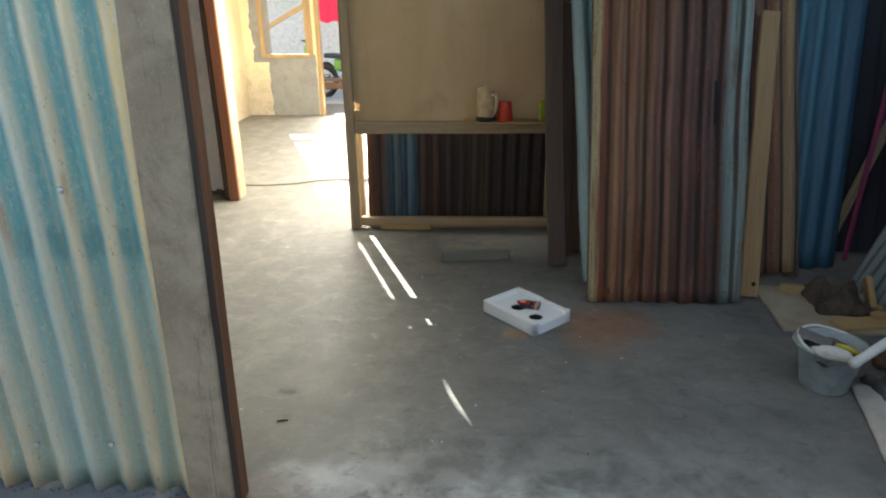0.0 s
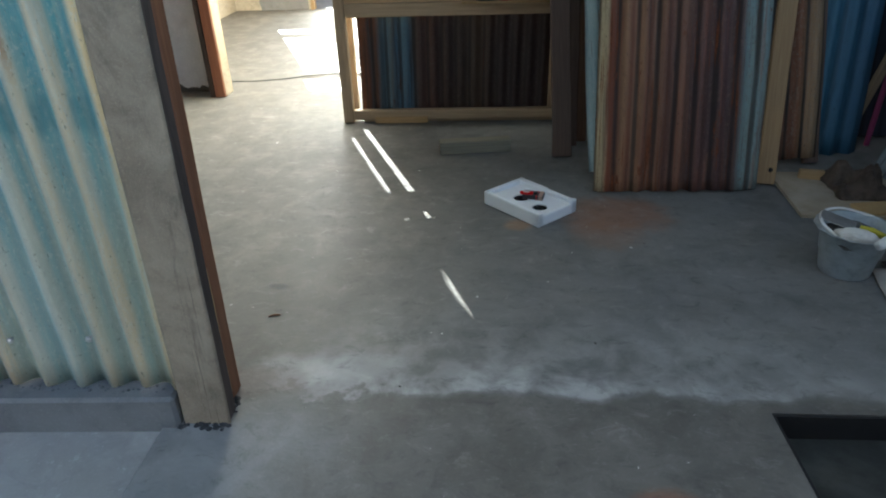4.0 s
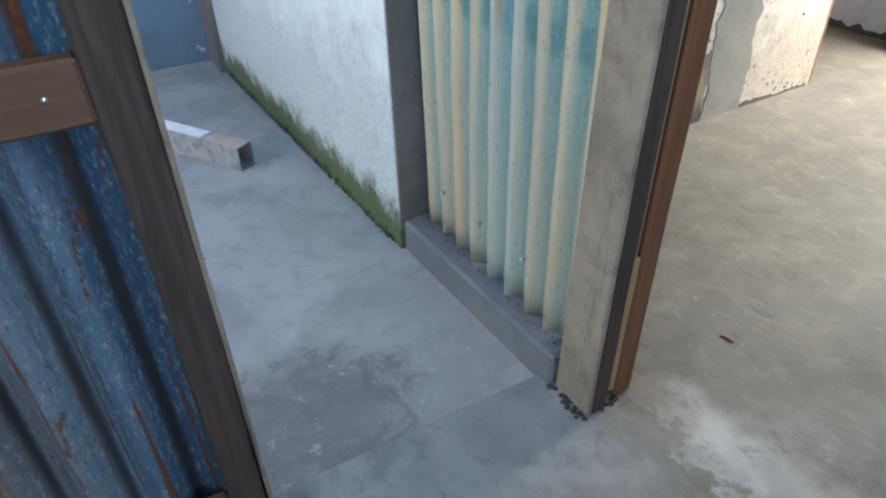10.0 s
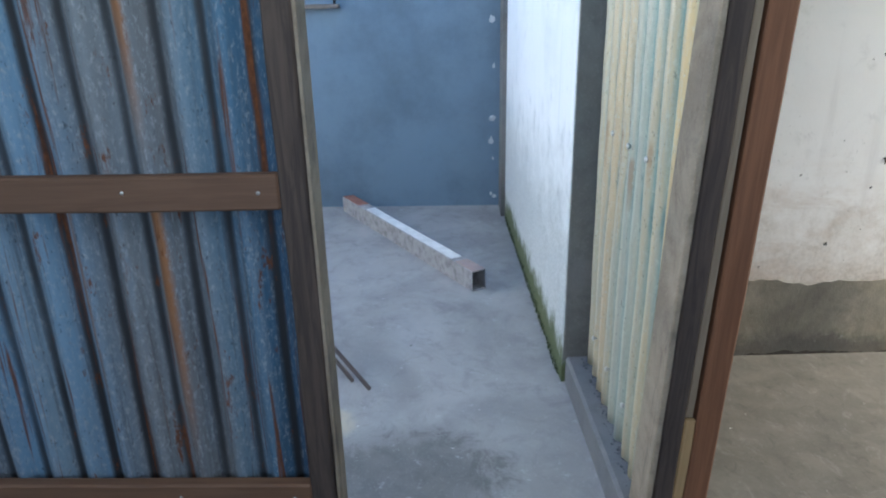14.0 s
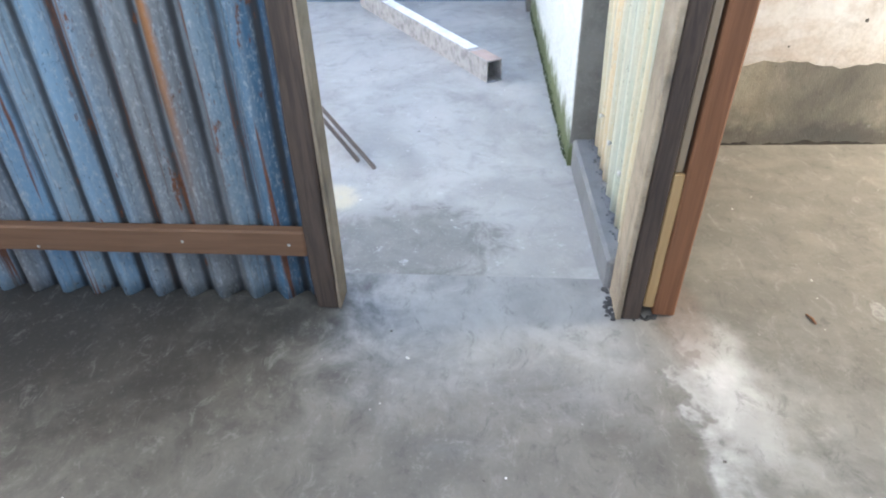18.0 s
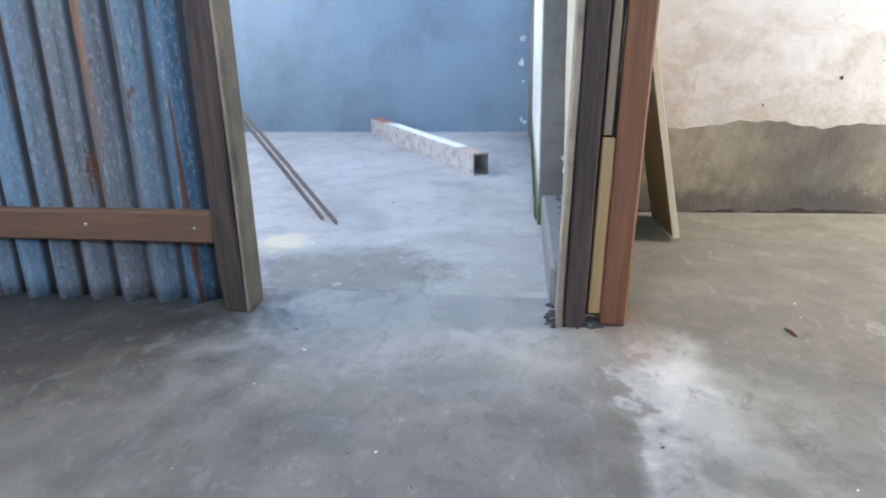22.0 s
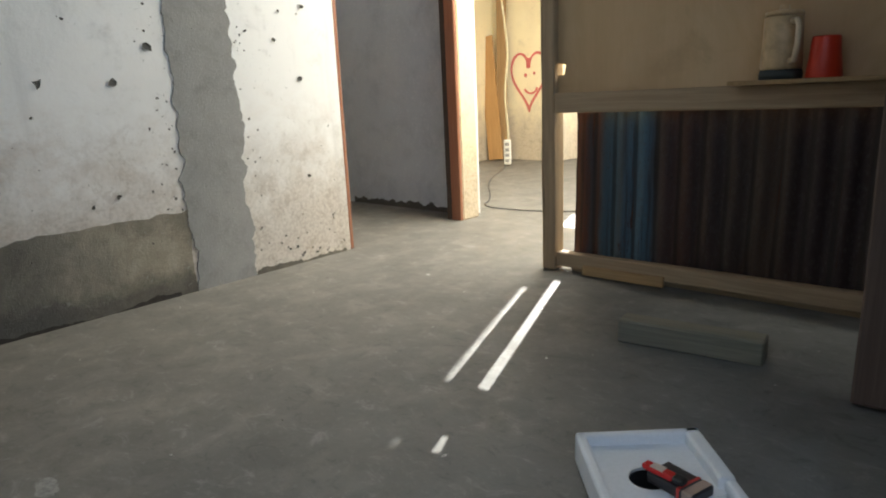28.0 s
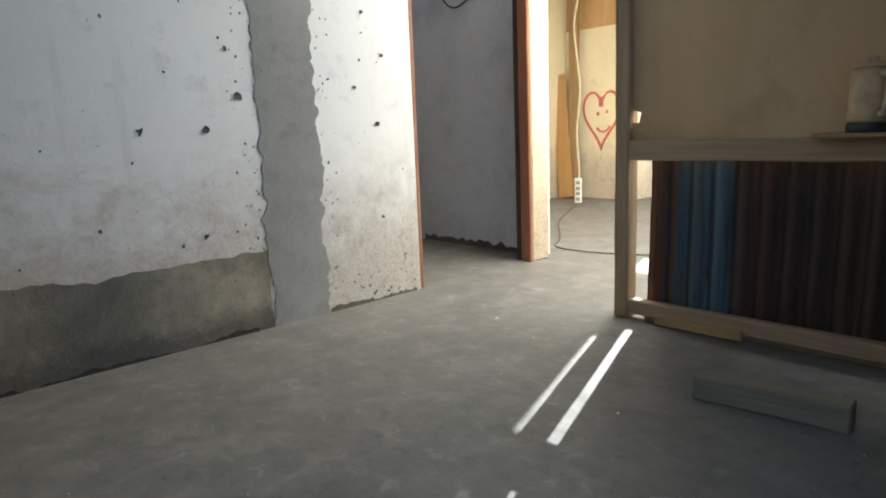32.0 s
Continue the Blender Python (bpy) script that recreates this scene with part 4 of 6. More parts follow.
def gate_panel():
    g = thing("wall_gate_panel", "blue-grey rust-streaked corrugated panel on brown rails with dark post", "wall", kind="structure")
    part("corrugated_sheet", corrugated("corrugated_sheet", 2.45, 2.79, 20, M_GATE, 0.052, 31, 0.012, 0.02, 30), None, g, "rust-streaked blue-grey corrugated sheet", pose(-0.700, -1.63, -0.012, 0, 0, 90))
    part("post", board(0.078, 0.12, 2.9, 32, 0.008, 20), M_DARKWOOD, g, "dark weathered square post", pose(-0.690, 0.796, 0, 0, 0, 90))
    # the post's brighter-lit side, put in as a thin pale board
    part("lit_side", board(0.108, 0.010, 2.88, 35, 0.002, 20), M_WEATHER, g, "pale board painting the lit side of the post", pose(-0.688, 0.841, 0.0))
    for z in (0.278, 1.296, 2.34):
        part("rail", board(0.10, 0.045, 2.386, int(z * 10), 0.003), M_RAIL, g, "brown sawn rail", pose(-0.650, -1.63, z) @ pose(0, 0, 0, -90, 0, 0) @ pose(0, 0, 0, 0, 0, 90))
        for y in (-1.35, -0.75, -0.2, 0.33, 0.70):
            part("nail", mesh_from("nail", *lathe([(0.001, 0.0), (0.006, 0.001), (0.005, 0.003), (0.0005, 0.004)], 8), M_NAIL, True), None, g, "", pose(-0.6272, y, z + 0.03 * math.sin(y * 9), 0, 90, 0))


gate_panel()

# ---- teal panel, its sill, pier and posts ----
M_TEAL = sheet("teal_sheet", 1.06, [(0, (0.466, 0.427, 0.296)), (0.15, (0.513, 0.437, 0.296)), (0.30, (0.547, 0.437, 0.276)), (0.45, (0.513, 0.437, 0.296)), (0.58, (0.419, 0.489, 0.453)), (0.66, (0.489, 0.448, 0.326)), (0.85, (0.536, 0.458, 0.305)), (0.97, (0.582, 0.448, 0.237)), (1, (0.524, 0.417, 0.237))],
               (0.36, 0.40, 0.33), 0.42, 0.1, (0.30, 0.14, 0.045), (0.52, 0.55, 0.47), (0.69, 0.76), 9, 0.25, (0.105, 0.345, 0.380), (0.33, 0.43, 0.42), (0.97, 0.075, (0.075, 0.215, 0.235)), ((0.52, 1.27, 0.36, 0.013, 0.55), (0.41, 1.20, 0.26, 0.010, 0.4), (0.545, 1.12, 0.26, 0.012, 0.5), (0.78, 1.22, 0.2, 0.010, 0.4), (0.18, 1.20, 0.3, 0.012, 0.4)))


def teal_panel():
    g = thing("wall_teal_panel", "faded teal and cream corrugated panel on a low cement sill", "wall", kind="structure")
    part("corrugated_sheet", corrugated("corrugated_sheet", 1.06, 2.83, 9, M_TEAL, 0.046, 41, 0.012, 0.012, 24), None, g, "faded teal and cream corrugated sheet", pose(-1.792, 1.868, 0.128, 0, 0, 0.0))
    part("sill", span(0, 1.01, 0, 0.20, -0.1, 0.126, 0.012), M_SILL, g, "rough blue-grey cement sill", pose(-1.802, 1.757, 0.0, 0, 0, 2.2))
    part("pier", span(-1.985, -1.797, 1.745, 1.99, 0.10, 3.0, 0.004), M_PIER, g, "dark grey cement pier")
    tip = pose(-0.69, 1.99, 0.0) @ pose(0, 0, 0, -1.8, 0.3, 0) @ pose(0.69, -1.99, 0.0)     # the posts lean a little into the room
    part("face_board", board(0.165, 0.02, 2.95, 42, 0.004, 20), M_WEATHER, g, "weathered grey-brown wide face board", tip @ pose(-0.703, 1.823, -0.01))
    part("post", board(0.152, 0.06, 2.95, 49, 0.003, 20), M_DARKWOOD, g, "dark brown square post", tip @ pose(-0.702, 1.868, -0.01))
    # black strip set in the open gap to paint its shade
    part("gap_shade", span(-0.72, -0.672, 1.899, 1.938, 0.02, 2.9, 0.001), M_BLACK, g, "black strip painting the shade of the open gap", tip)
    part("strip", board(0.018, 0.034, 0.52, 43, 0.002, 4), M_LUMBER, g, "short pale lath", tip @ pose(-0.655, 1.922, 0.035))
    part("strip", board(0.012, 0.024, 2.3, 44, 0.002, 8), M_GREYWOOD, g, "grey lath", tip @ pose(-0.658, 1.918, 0.56))
    part("post", board(0.075, 0.075, 2.95, 45, 0.003, 20), M_RED, g, "reddish-brown sawn post", tip @ pose(-0.684, 1.979, 0.0))
    for x, z in ((-1.503, 1.280), (-1.255, 1.280), (-1.022, 1.283), (-1.60, 0.33), (-1.05, 0.34), (-1.33, 0.33)):
        part("nail", mesh_from("nail", *lathe([(0.001, -0.012), (0.005, -0.012), (0.006, 0.0), (0.012, 0.002), (0.009, 0.008), (0.0005, 0.010)], 10), M_NAIL, True), None, g, "", pose(x, 1.846, z, 90))
    # dark mortar squeezed out under the sheet
    bead = bmesh.new()
    rng = random.Random(31)
    for k in range(60):
        b2 = lump_piece(rng.uniform(0.003, 0.007), k + 50)
        b2.transform(Matrix.Translation((-1.78 + 0.98 * (k + rng.random()) / 60, 1.850 + rng.uniform(-0.022, 0.012), 0.128)))
        me = bpy.data.meshes.new("tmp")
        b2.to_mesh(me)
        b2.free()
        bead.from_mesh(me)
        bpy.data.meshes.remove(me)
    tagged(part("mortar_bead", bead, plain("wet_mortar", (0.128, 0.134, 0.141), 0.9, 0, 0.35, 30, 0.4), g), "dark mortar squeezed out under the sheet", kind="stuff")
    crumb = plain("dark_crumb", (0.048, 0.047, 0.047), 0.95, 0, 0.4, 30, 0.5)
    rng = random.Random(77)
    bm = bmesh.new()
    for k in range(60):
        b2 = lump_piece(rng.uniform(0.004, 0.011), k)
        b2.transform(Matrix.Translation((rng.uniform(-0.80, -0.63), rng.uniform(1.785, 1.82), 0.0) if k % 3 else (rng.uniform(-0.645, -0.615), rng.uniform(1.80, 1.95), 0.0)))
        me = bpy.data.meshes.new("tmp")
        b2.to_mesh(me)
        b2.free()
        bm.from_mesh(me)
        bpy.data.meshes.remove(me)
    tagged(part("rubble", bm, crumb), "dark mortar crumbs round the foot of the posts", "rubble", kind="stuff")


def lump_piece(r, seed):
    bm = bmesh.new()
    bmesh.ops.create_icosphere(bm, subdivisions=2, radius=r)
    for v in bm.verts:
        v.co *= 1 + 0.6 * noise.noise(v.co * 60 + Vector((seed * 3.1, 0, 0)))
        v.co.z = max(v.co.z * 0.7, -r * 0.2)
    return bm


teal_panel()

# ---- mortar patches, dado and nail holes of the white wall ----
def wall_details():
    wlen = lambda y: (y - WW_A[1]) / (WW_B[1] - WW_A[1]) * math.hypot(WW_B[0] - WW_A[0], WW_B[1] - WW_A[1])
    ragged_patch("mortar_strip", WW_A, WW_B, wlen(3.845), wlen(4.195), -0.02, 2.99, M_PATCH, wall_w, "grey mortar strip with torn edges", 0.006, (0.05, 0.06, 0, 0), 3, side=1, n=200)
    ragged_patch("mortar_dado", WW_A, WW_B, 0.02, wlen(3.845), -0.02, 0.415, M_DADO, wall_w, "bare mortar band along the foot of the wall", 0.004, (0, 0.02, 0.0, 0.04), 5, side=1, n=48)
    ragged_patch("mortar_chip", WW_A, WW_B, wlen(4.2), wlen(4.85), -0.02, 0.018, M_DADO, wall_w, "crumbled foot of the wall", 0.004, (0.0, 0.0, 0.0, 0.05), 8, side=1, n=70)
    hole = plain("hole_dark", (0.10, 0.095, 0.085), 0.95)
    ragged_patch("foot_crack", WW_A, WW_B, 0.02, wlen(3.75), -0.01, 0.012, plain("crack_dark", (0.042, 0.036, 0.030), 0.95, 0, 0.4, 20), wall_w, "dark eroded line along the wall's foot", 0.0055, (0, 0.02, 0.0, 0.045), 15, side=1, n=120)
    d = Vector((WW_B[0] - WW_A[0], WW_B[1] - WW_A[1], 0)).normalized()
    rng = random.Random(4)
    spots = [(3.266, 1.036, 0.02), (3.575, 1.042, 0.022), (3.40, 1.30, 0.006), (3.22, 0.90, 0.007), (3.16, 1.52, 0.008), (4.53, 1.66, 0.016), (4.66, 1.43, 0.014), (4.60, 1.05, 0.016), (4.61, 0.50, 0.014), (3.70, 1.42, 0.014), (3.75, 1.20, 0.022), (3.52, 0.53, 0.012), (3.40, 0.50, 0.012), (3.05, 0.62, 0.010), (4.45, 1.25, 0.012), (4.50, 1.4, 0.009)]
    spots += [(rng.uniform(2.6, 4.8), rng.uniform(0.15, 1.7), rng.uniform(0.002, 0.006)) for _ in range(50)]
    spots += [(rng.uniform(4.22, 4.84), abs(rng.gauss(0.05, 0.12)) + 0.03, rng.uniform(0.002, 0.009)) for _ in range(36)]
    spots += [(3.83 + rng.gauss(-0.05, 0.05), rng.uniform(0.4, 1.8), rng.uniform(0.002, 0.007)) for _ in range(46)]
    spots += [(4.21 + abs(rng.gauss(0.0, 0.04)), rng.uniform(0.1, 1.9), rng.uniform(0.002, 0.007)) for _ in range(40)]
    verts, faces = [], []
    for y, z, r in spots:
        c = Vector((WW_A[0], WW_A[1], z)) + d * wlen(y) + Vector((0.0065, 0, 0))
        k = 7
        o = len(verts)
        for i in range(k):
            a = 2 * math.pi * i / k
            q = r * rng.uniform(0.45, 1.45)
            verts.append(c + d * math.cos(a) * q + Vector((0, 0, math.sin(a) * q)))
        verts.append(c - Vector((0.004, 0, 0)))
        faces += [(o + i, o + (i + 1) % k, o + k) for i in range(k)]
    tagged(part("plaster_pits", mesh_from("plaster_pits", verts, faces, hole), None, wall_w), "dark pits and chips in the plaster", kind="stuff")
    tagged(part("door_jamb", board(0.03, 0.17, 2.4, 47, 0.003), M_JAMB, None, "", pose(-2.193, 4.904, 0.0, 0, 0, 92)), "reddish timber lining of the wall end", "door frame", kind="structure")
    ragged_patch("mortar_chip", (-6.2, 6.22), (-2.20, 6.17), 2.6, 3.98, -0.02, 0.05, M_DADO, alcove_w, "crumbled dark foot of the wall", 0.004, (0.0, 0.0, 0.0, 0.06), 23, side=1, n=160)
    # the lit wall end opposite, with its timber jamb
    tagged(part("door_jamb", board(0.095, 0.03, 2.2, 48, 0.004), M_JAMB, None, "", pose(-2.1555, 5.970, 0.0)), "reddish-brown timber door jamb", "door frame", kind="structure")
    tagged(part("door_jamb", board(0.05, 0.05, 2.2, 58, 0.003), M_DARKWOOD, None, "", pose(-2.230, 5.985, 0.0)), "dark timber lining beside the door jamb", "door frame", kind="structure")
    tagged(part("wall_stub", span(-2.200, -2.108, 5.987, 6.168, 0, 2.46, 0.008), M_CREAM), "cream-painted door post catching the daylight", "door frame", kind="structure")


wall_details()

# ---- shelf things ----
M_RUST1 = sheet("front_rust_sheet", 1.0, [(0, (0.42, 0.35, 0.21)), (0.045, (0.40, 0.32, 0.18)), (0.07, (0.20, 0.055, 0.020)), (0.11, (0.10, 0.034, 0.016)), (0.15, (0.27, 0.150, 0.075)), (0.19, (0.155, 0.055, 0.026)), (0.23, (0.29, 0.165, 0.085)), (0.28, (0.135, 0.050, 0.026)), (0.34, (0.21, 0.110, 0.058)), (0.40, (0.115, 0.046, 0.028)), (0.48, (0.170, 0.085, 0.052)), (0.53, (0.062, 0.027, 0.021)), (0.60, (0.110, 0.050, 0.040)), (0.66, (0.055, 0.027, 0.024)), (0.72, (0.090, 0.044, 0.040)), (0.78, (0.052, 0.030, 0.027)), (0.80, (0.085, 0.060, 0.055)), (0.83, (0.180, 0.235, 0.225)), (0.94, (0.225, 0.295, 0.280)), (1, (0.080, 0.100, 0.100))],
                (0.045, 0.018, 0.012), 0.66, 0.05, (0.19, 0.058, 0.020), (0.165, 0.095, 0.064), (0.56, 0.66), 9, 0.85, None, (0.22, 0.085, 0.040))
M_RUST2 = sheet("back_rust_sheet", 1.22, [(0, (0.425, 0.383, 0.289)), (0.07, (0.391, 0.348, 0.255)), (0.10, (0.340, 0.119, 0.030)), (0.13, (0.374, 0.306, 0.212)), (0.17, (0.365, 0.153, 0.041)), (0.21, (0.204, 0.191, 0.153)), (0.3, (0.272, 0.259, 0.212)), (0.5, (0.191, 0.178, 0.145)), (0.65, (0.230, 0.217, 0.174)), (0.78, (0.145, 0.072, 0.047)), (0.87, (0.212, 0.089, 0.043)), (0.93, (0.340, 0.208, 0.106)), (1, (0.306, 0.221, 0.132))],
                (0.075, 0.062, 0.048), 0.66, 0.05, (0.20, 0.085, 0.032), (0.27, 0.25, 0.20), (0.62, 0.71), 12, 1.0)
M_DARKPLANK = wood("dark_plank", (0.085, 0.055, 0.042), (0.14, 0.095, 0.072))
M_PVC = plain("white_pvc", (0.74, 0.75, 0.73), 0.35, 0, 0.12, 6, 0.03)
M_FOAM = plain("polystyrene", (0.80, 0.83, 0.86), 0.75, 0, 0.06, 90, 0.25)


def shelf_things():
    tagged(part("shelf_board", span(0, 0.66, 0, 0.16, 0, 0.016, 0.002), M_LUMBER, None, "", pose(0.10, 5.035, 0.9065, 0, 0, 0.6)), "thin pale wooden board on the shelf rail", "shelf")
    jug = thing("jug", "cream plastic jug with lid and dark base on the shelf", "jug", pose(0.270, 5.115, 0.923, 0, 0, 15))
    cream = plain("jug_plastic", (0.62, 0.45, 0.25), 0.35, 0, 0.35, 16)
    part("body", mesh_from("body", *lathe([(0.001, 0.035), (0.070, 0.035), (0.073, 0.05), (0.069, 0.15), (0.067, 0.225), (0.062, 0.228), (0.001, 0.228)], 28), cream, True), None, jug)
    part("base", mesh_from("base", *lathe([(0.001, 0.0), (0.075, 0.0), (0.076, 0.02), (0.072, 0.035), (0.001, 0.036)], 28), plain("jug_base", (0.035, 0.045, 0.045), 0.5), True), None, jug, "dark grey-green base ring")
    part("lid", mesh_from("lid", *lathe([(0.001, 0.229), (0.068, 0.229), (0.064, 0.245), (0.03, 0.250), (0.018, 0.252), (0.016, 0.270), (0.001, 0.272)], 28), cream, True), None, jug, "cream lid with knob")
    part("handle", mesh_from("handle", *tube([(0.072, 0, 0.205), (0.105, 0, 0.205), (0.122, 0, 0.185), (0.12, 0, 0.12), (0.10, 0, 0.067), (0.069, 0, 0.065)], 0.011, 8), plain("jug_handle", (0.64, 0.52, 0.36), 0.35, 0, 0.1), True), None, jug, "pale handle", pose(0, 0, 0, 0, 0, -65))
    tagged(part("cup", mesh_from("cup", *lathe([(0.060, 0.0), (0.062, 0.006), (0.055, 0.06), (0.047, 0.14), (0.044, 0.146), (0.001, 0.147)], 24, False), plain("red_plastic", (0.62, 0.045, 0.018), 0.35, 0, 0.1), True), None, None, "", pose(0.418, 5.115, 0.923)), "red plastic cup standing upside down on the shelf", "cup")
    tagged(part("packet", box(0.05, 0.035, 0.15, 0.006), plain("lime_packet", (0.45, 0.55, 0.05), 0.4), None, "", pose(0.70, 5.115, 0.923, 0, 0, 20)), "small lime-green packet on the shelf", "packet")


shelf_things()

# ---- stacked roofing sheets and lumber leaning on the wall ----
def leaning(name, label, category, me, base, top, across, group=""):
    return tagged(part(name, me, None, None, "", lean(base, top, across)), label, category, group)


def stack():
    G = "roofing sheets leaning on the wall"
    front = leaning("roofing_sheet", "dark rusty brown corrugated sheet with one teal rib leaning", "roofing sheet", corrugated("roofing_sheet", 0.96, 2.00, 9, M_RUST1, 0.028, 51, 0.012, 0.03, 26), (0.920, 3.788, 0.012), (0.903, 4.29, 1.92), (0.99, 0.016, 0), G)
    part("tear", span(0.738, 0.752, -0.020, -0.006, 1.10, 1.36, 0.002), M_BLACK, front, "black tear in the sheet")
    leaning("roofing_sheet", "brown and cream corrugated sheet leaning behind another", "roofing sheet", corrugated("roofing_sheet", 1.22, 2.62, 12, M_RUST2, 0.03, 52, 0.015, 0.03, 26), (1.16, 4.16, 0.012), (1.035, 4.85, 2.52), (1.0, 0.03, 0), G)
    leaning("roofing_sheet", "narrow bent teal offcut of corrugated sheet", "roofing sheet", corrugated("roofing_sheet", 0.22, 2.60, 2, M_OFFCUT, 0.03, 53, 0.03, 0.06, 26), (0.95, 4.06, 0.012), (0.79, 4.85, 2.50), (0.9, 0.35, 0), G)
    leaning("roofing_sheet", "long blue-grey corrugated sheet leaning upright", "roofing sheet", corrugated("roofing_sheet", 0.62, 3.0, 5, M_BLUESHEET, 0.032, 54, 0.012, 0.03, 20), (2.13, 4.42, 0.012), (2.27, 5.12, 2.86), (1, 0.02, 0), G)
    leaning("roofing_sheet", "dusty blue corrugated sheet leaning over the rubbish", "roofing sheet", corrugated("roofing_sheet", 0.62, 2.18, 5, M_DUSTY, 0.026, 56, 0.02, 0.03, 20), (2.588, 3.586, 0.03), (3.62, 4.07, 1.88), (0.29, 0.957, 0), G)
    B = "boards leaning on the wall"
    leaning("plank", "dark brown plank leaning against the partition", "plank", board_mesh(0.13, 0.035, 2.52, M_DARKPLANK, 61), (0.79, 4.385, 0.01), (0.71, 5.105, 2.44), (1, 0.05, 0), B)
    leaning("plank", "dark brown plank leaning against the partition", "plank", board_mesh(0.10, 0.03, 2.48, M_DARKPLANK, 62), (0.865, 4.59, 0.01), (0.83, 5.135, 2.41), (1, 0.05, 0), B)
    leaning("plank", "reddish short plank leaning in shade", "plank", board_mesh(0.12, 0.03, 1.9, M_RAIL, 63), (0.93, 4.68, 0.01), (0.93, 5.19, 1.88), (1, 0.05, 0), B)
    knotty = leaning("plank", "pale yellow pine board with a dark knot leaning", "plank", board_mesh(0.115, 0.03, 1.82, M_PINE, 64), (1.955, 3.90, 0.012), (2.065, 4.54, 1.72), (1, 0.05, 0), B)
    part("knot", mesh_from("knot", *lathe([(0.001, 0.0), (0.014, 0.0), (0.011, 0.003), (0.001, 0.004)], 12), M_BLACK), None, knotty, "dark knot hole", pose(0.02, -0.0165, 0.085, 90))
    hang = thing("hanger", "small pale triangular wooden hanger on the dark plank", "hanger", pose(0.875, 4.99, 1.78))
    part("frame", mesh_from("frame", *tube([(-0.055, -0.012, 0.0), (0.012, -0.012, 0.0), (-0.012, -0.012, 0.13), (-0.055, -0.012, 0.0)], 0.006, 6), M_LUMBER), None, hang)
    leaning("plank", "dull brown board leaning between roofing sheets", "plank", board_mesh(0.10, 0.03, 2.55, M_DARKPLANK, 65), (2.36, 4.24, 0.012), (2.22, 4.93, 2.44), (1, 0.05, 0), B)
    leaning("plank", "grey weathered pole leaning in the dark corner", "plank", board_mesh(0.05, 0.05, 2.4, M_GREYWOOD, 66), (2.75, 4.65, 0.012), (3.5, 4.9, 2.2), (1, 0.05, 0), B)
    leaning("plank", "thin magenta-red pole leaning in the dark corner", "plank", board_mesh(0.030, 0.030, 2.5, plain("faded_red", (0.22, 0.03, 0.10), 0.6), 67), (2.86, 4.55, 0.012), (2.99, 4.66, 2.40), (1, 0.05, 0), B)
    # board added to darken the corner behind the leaning sheet
    leaning("plank", "wide board added in the dark corner, painted near black for shade", "plank", board_mesh(1.0, 0.03, 1.95, M_NIGHTBLUE, 69), (3.28, 4.74, 0.012), (3.28, 5.10, 1.92), (1, 0, 0), B)


def board_mesh(w, d, length, material, seed):
    me = bpy.data.meshes.new("plank")
    bm = board(w, d, length, seed, 0.008, 14)
    bm.to_mesh(me)
    bm.free()
    me.materials.append(material)
    return me


stack()
# face coloured dark for shade, edge strip kept pale
offcut = leaning("plywood_offcut", "plywood offcut leaning behind the teal panel, browned for its shade", "plywood", board_mesh(0.40, 0.026, 1.9, M_OFFCUTWOOD, 68), (-1.72, 2.300, 0.006), (-1.79, 1.955, 1.86), (1, 0.07, 0))
part("edge", span(0.2025, 0.2095, -0.013, 0.013, 0, 1.9, 0.001), M_PLYPALE, offcut, "pale edge beside the shaded face")


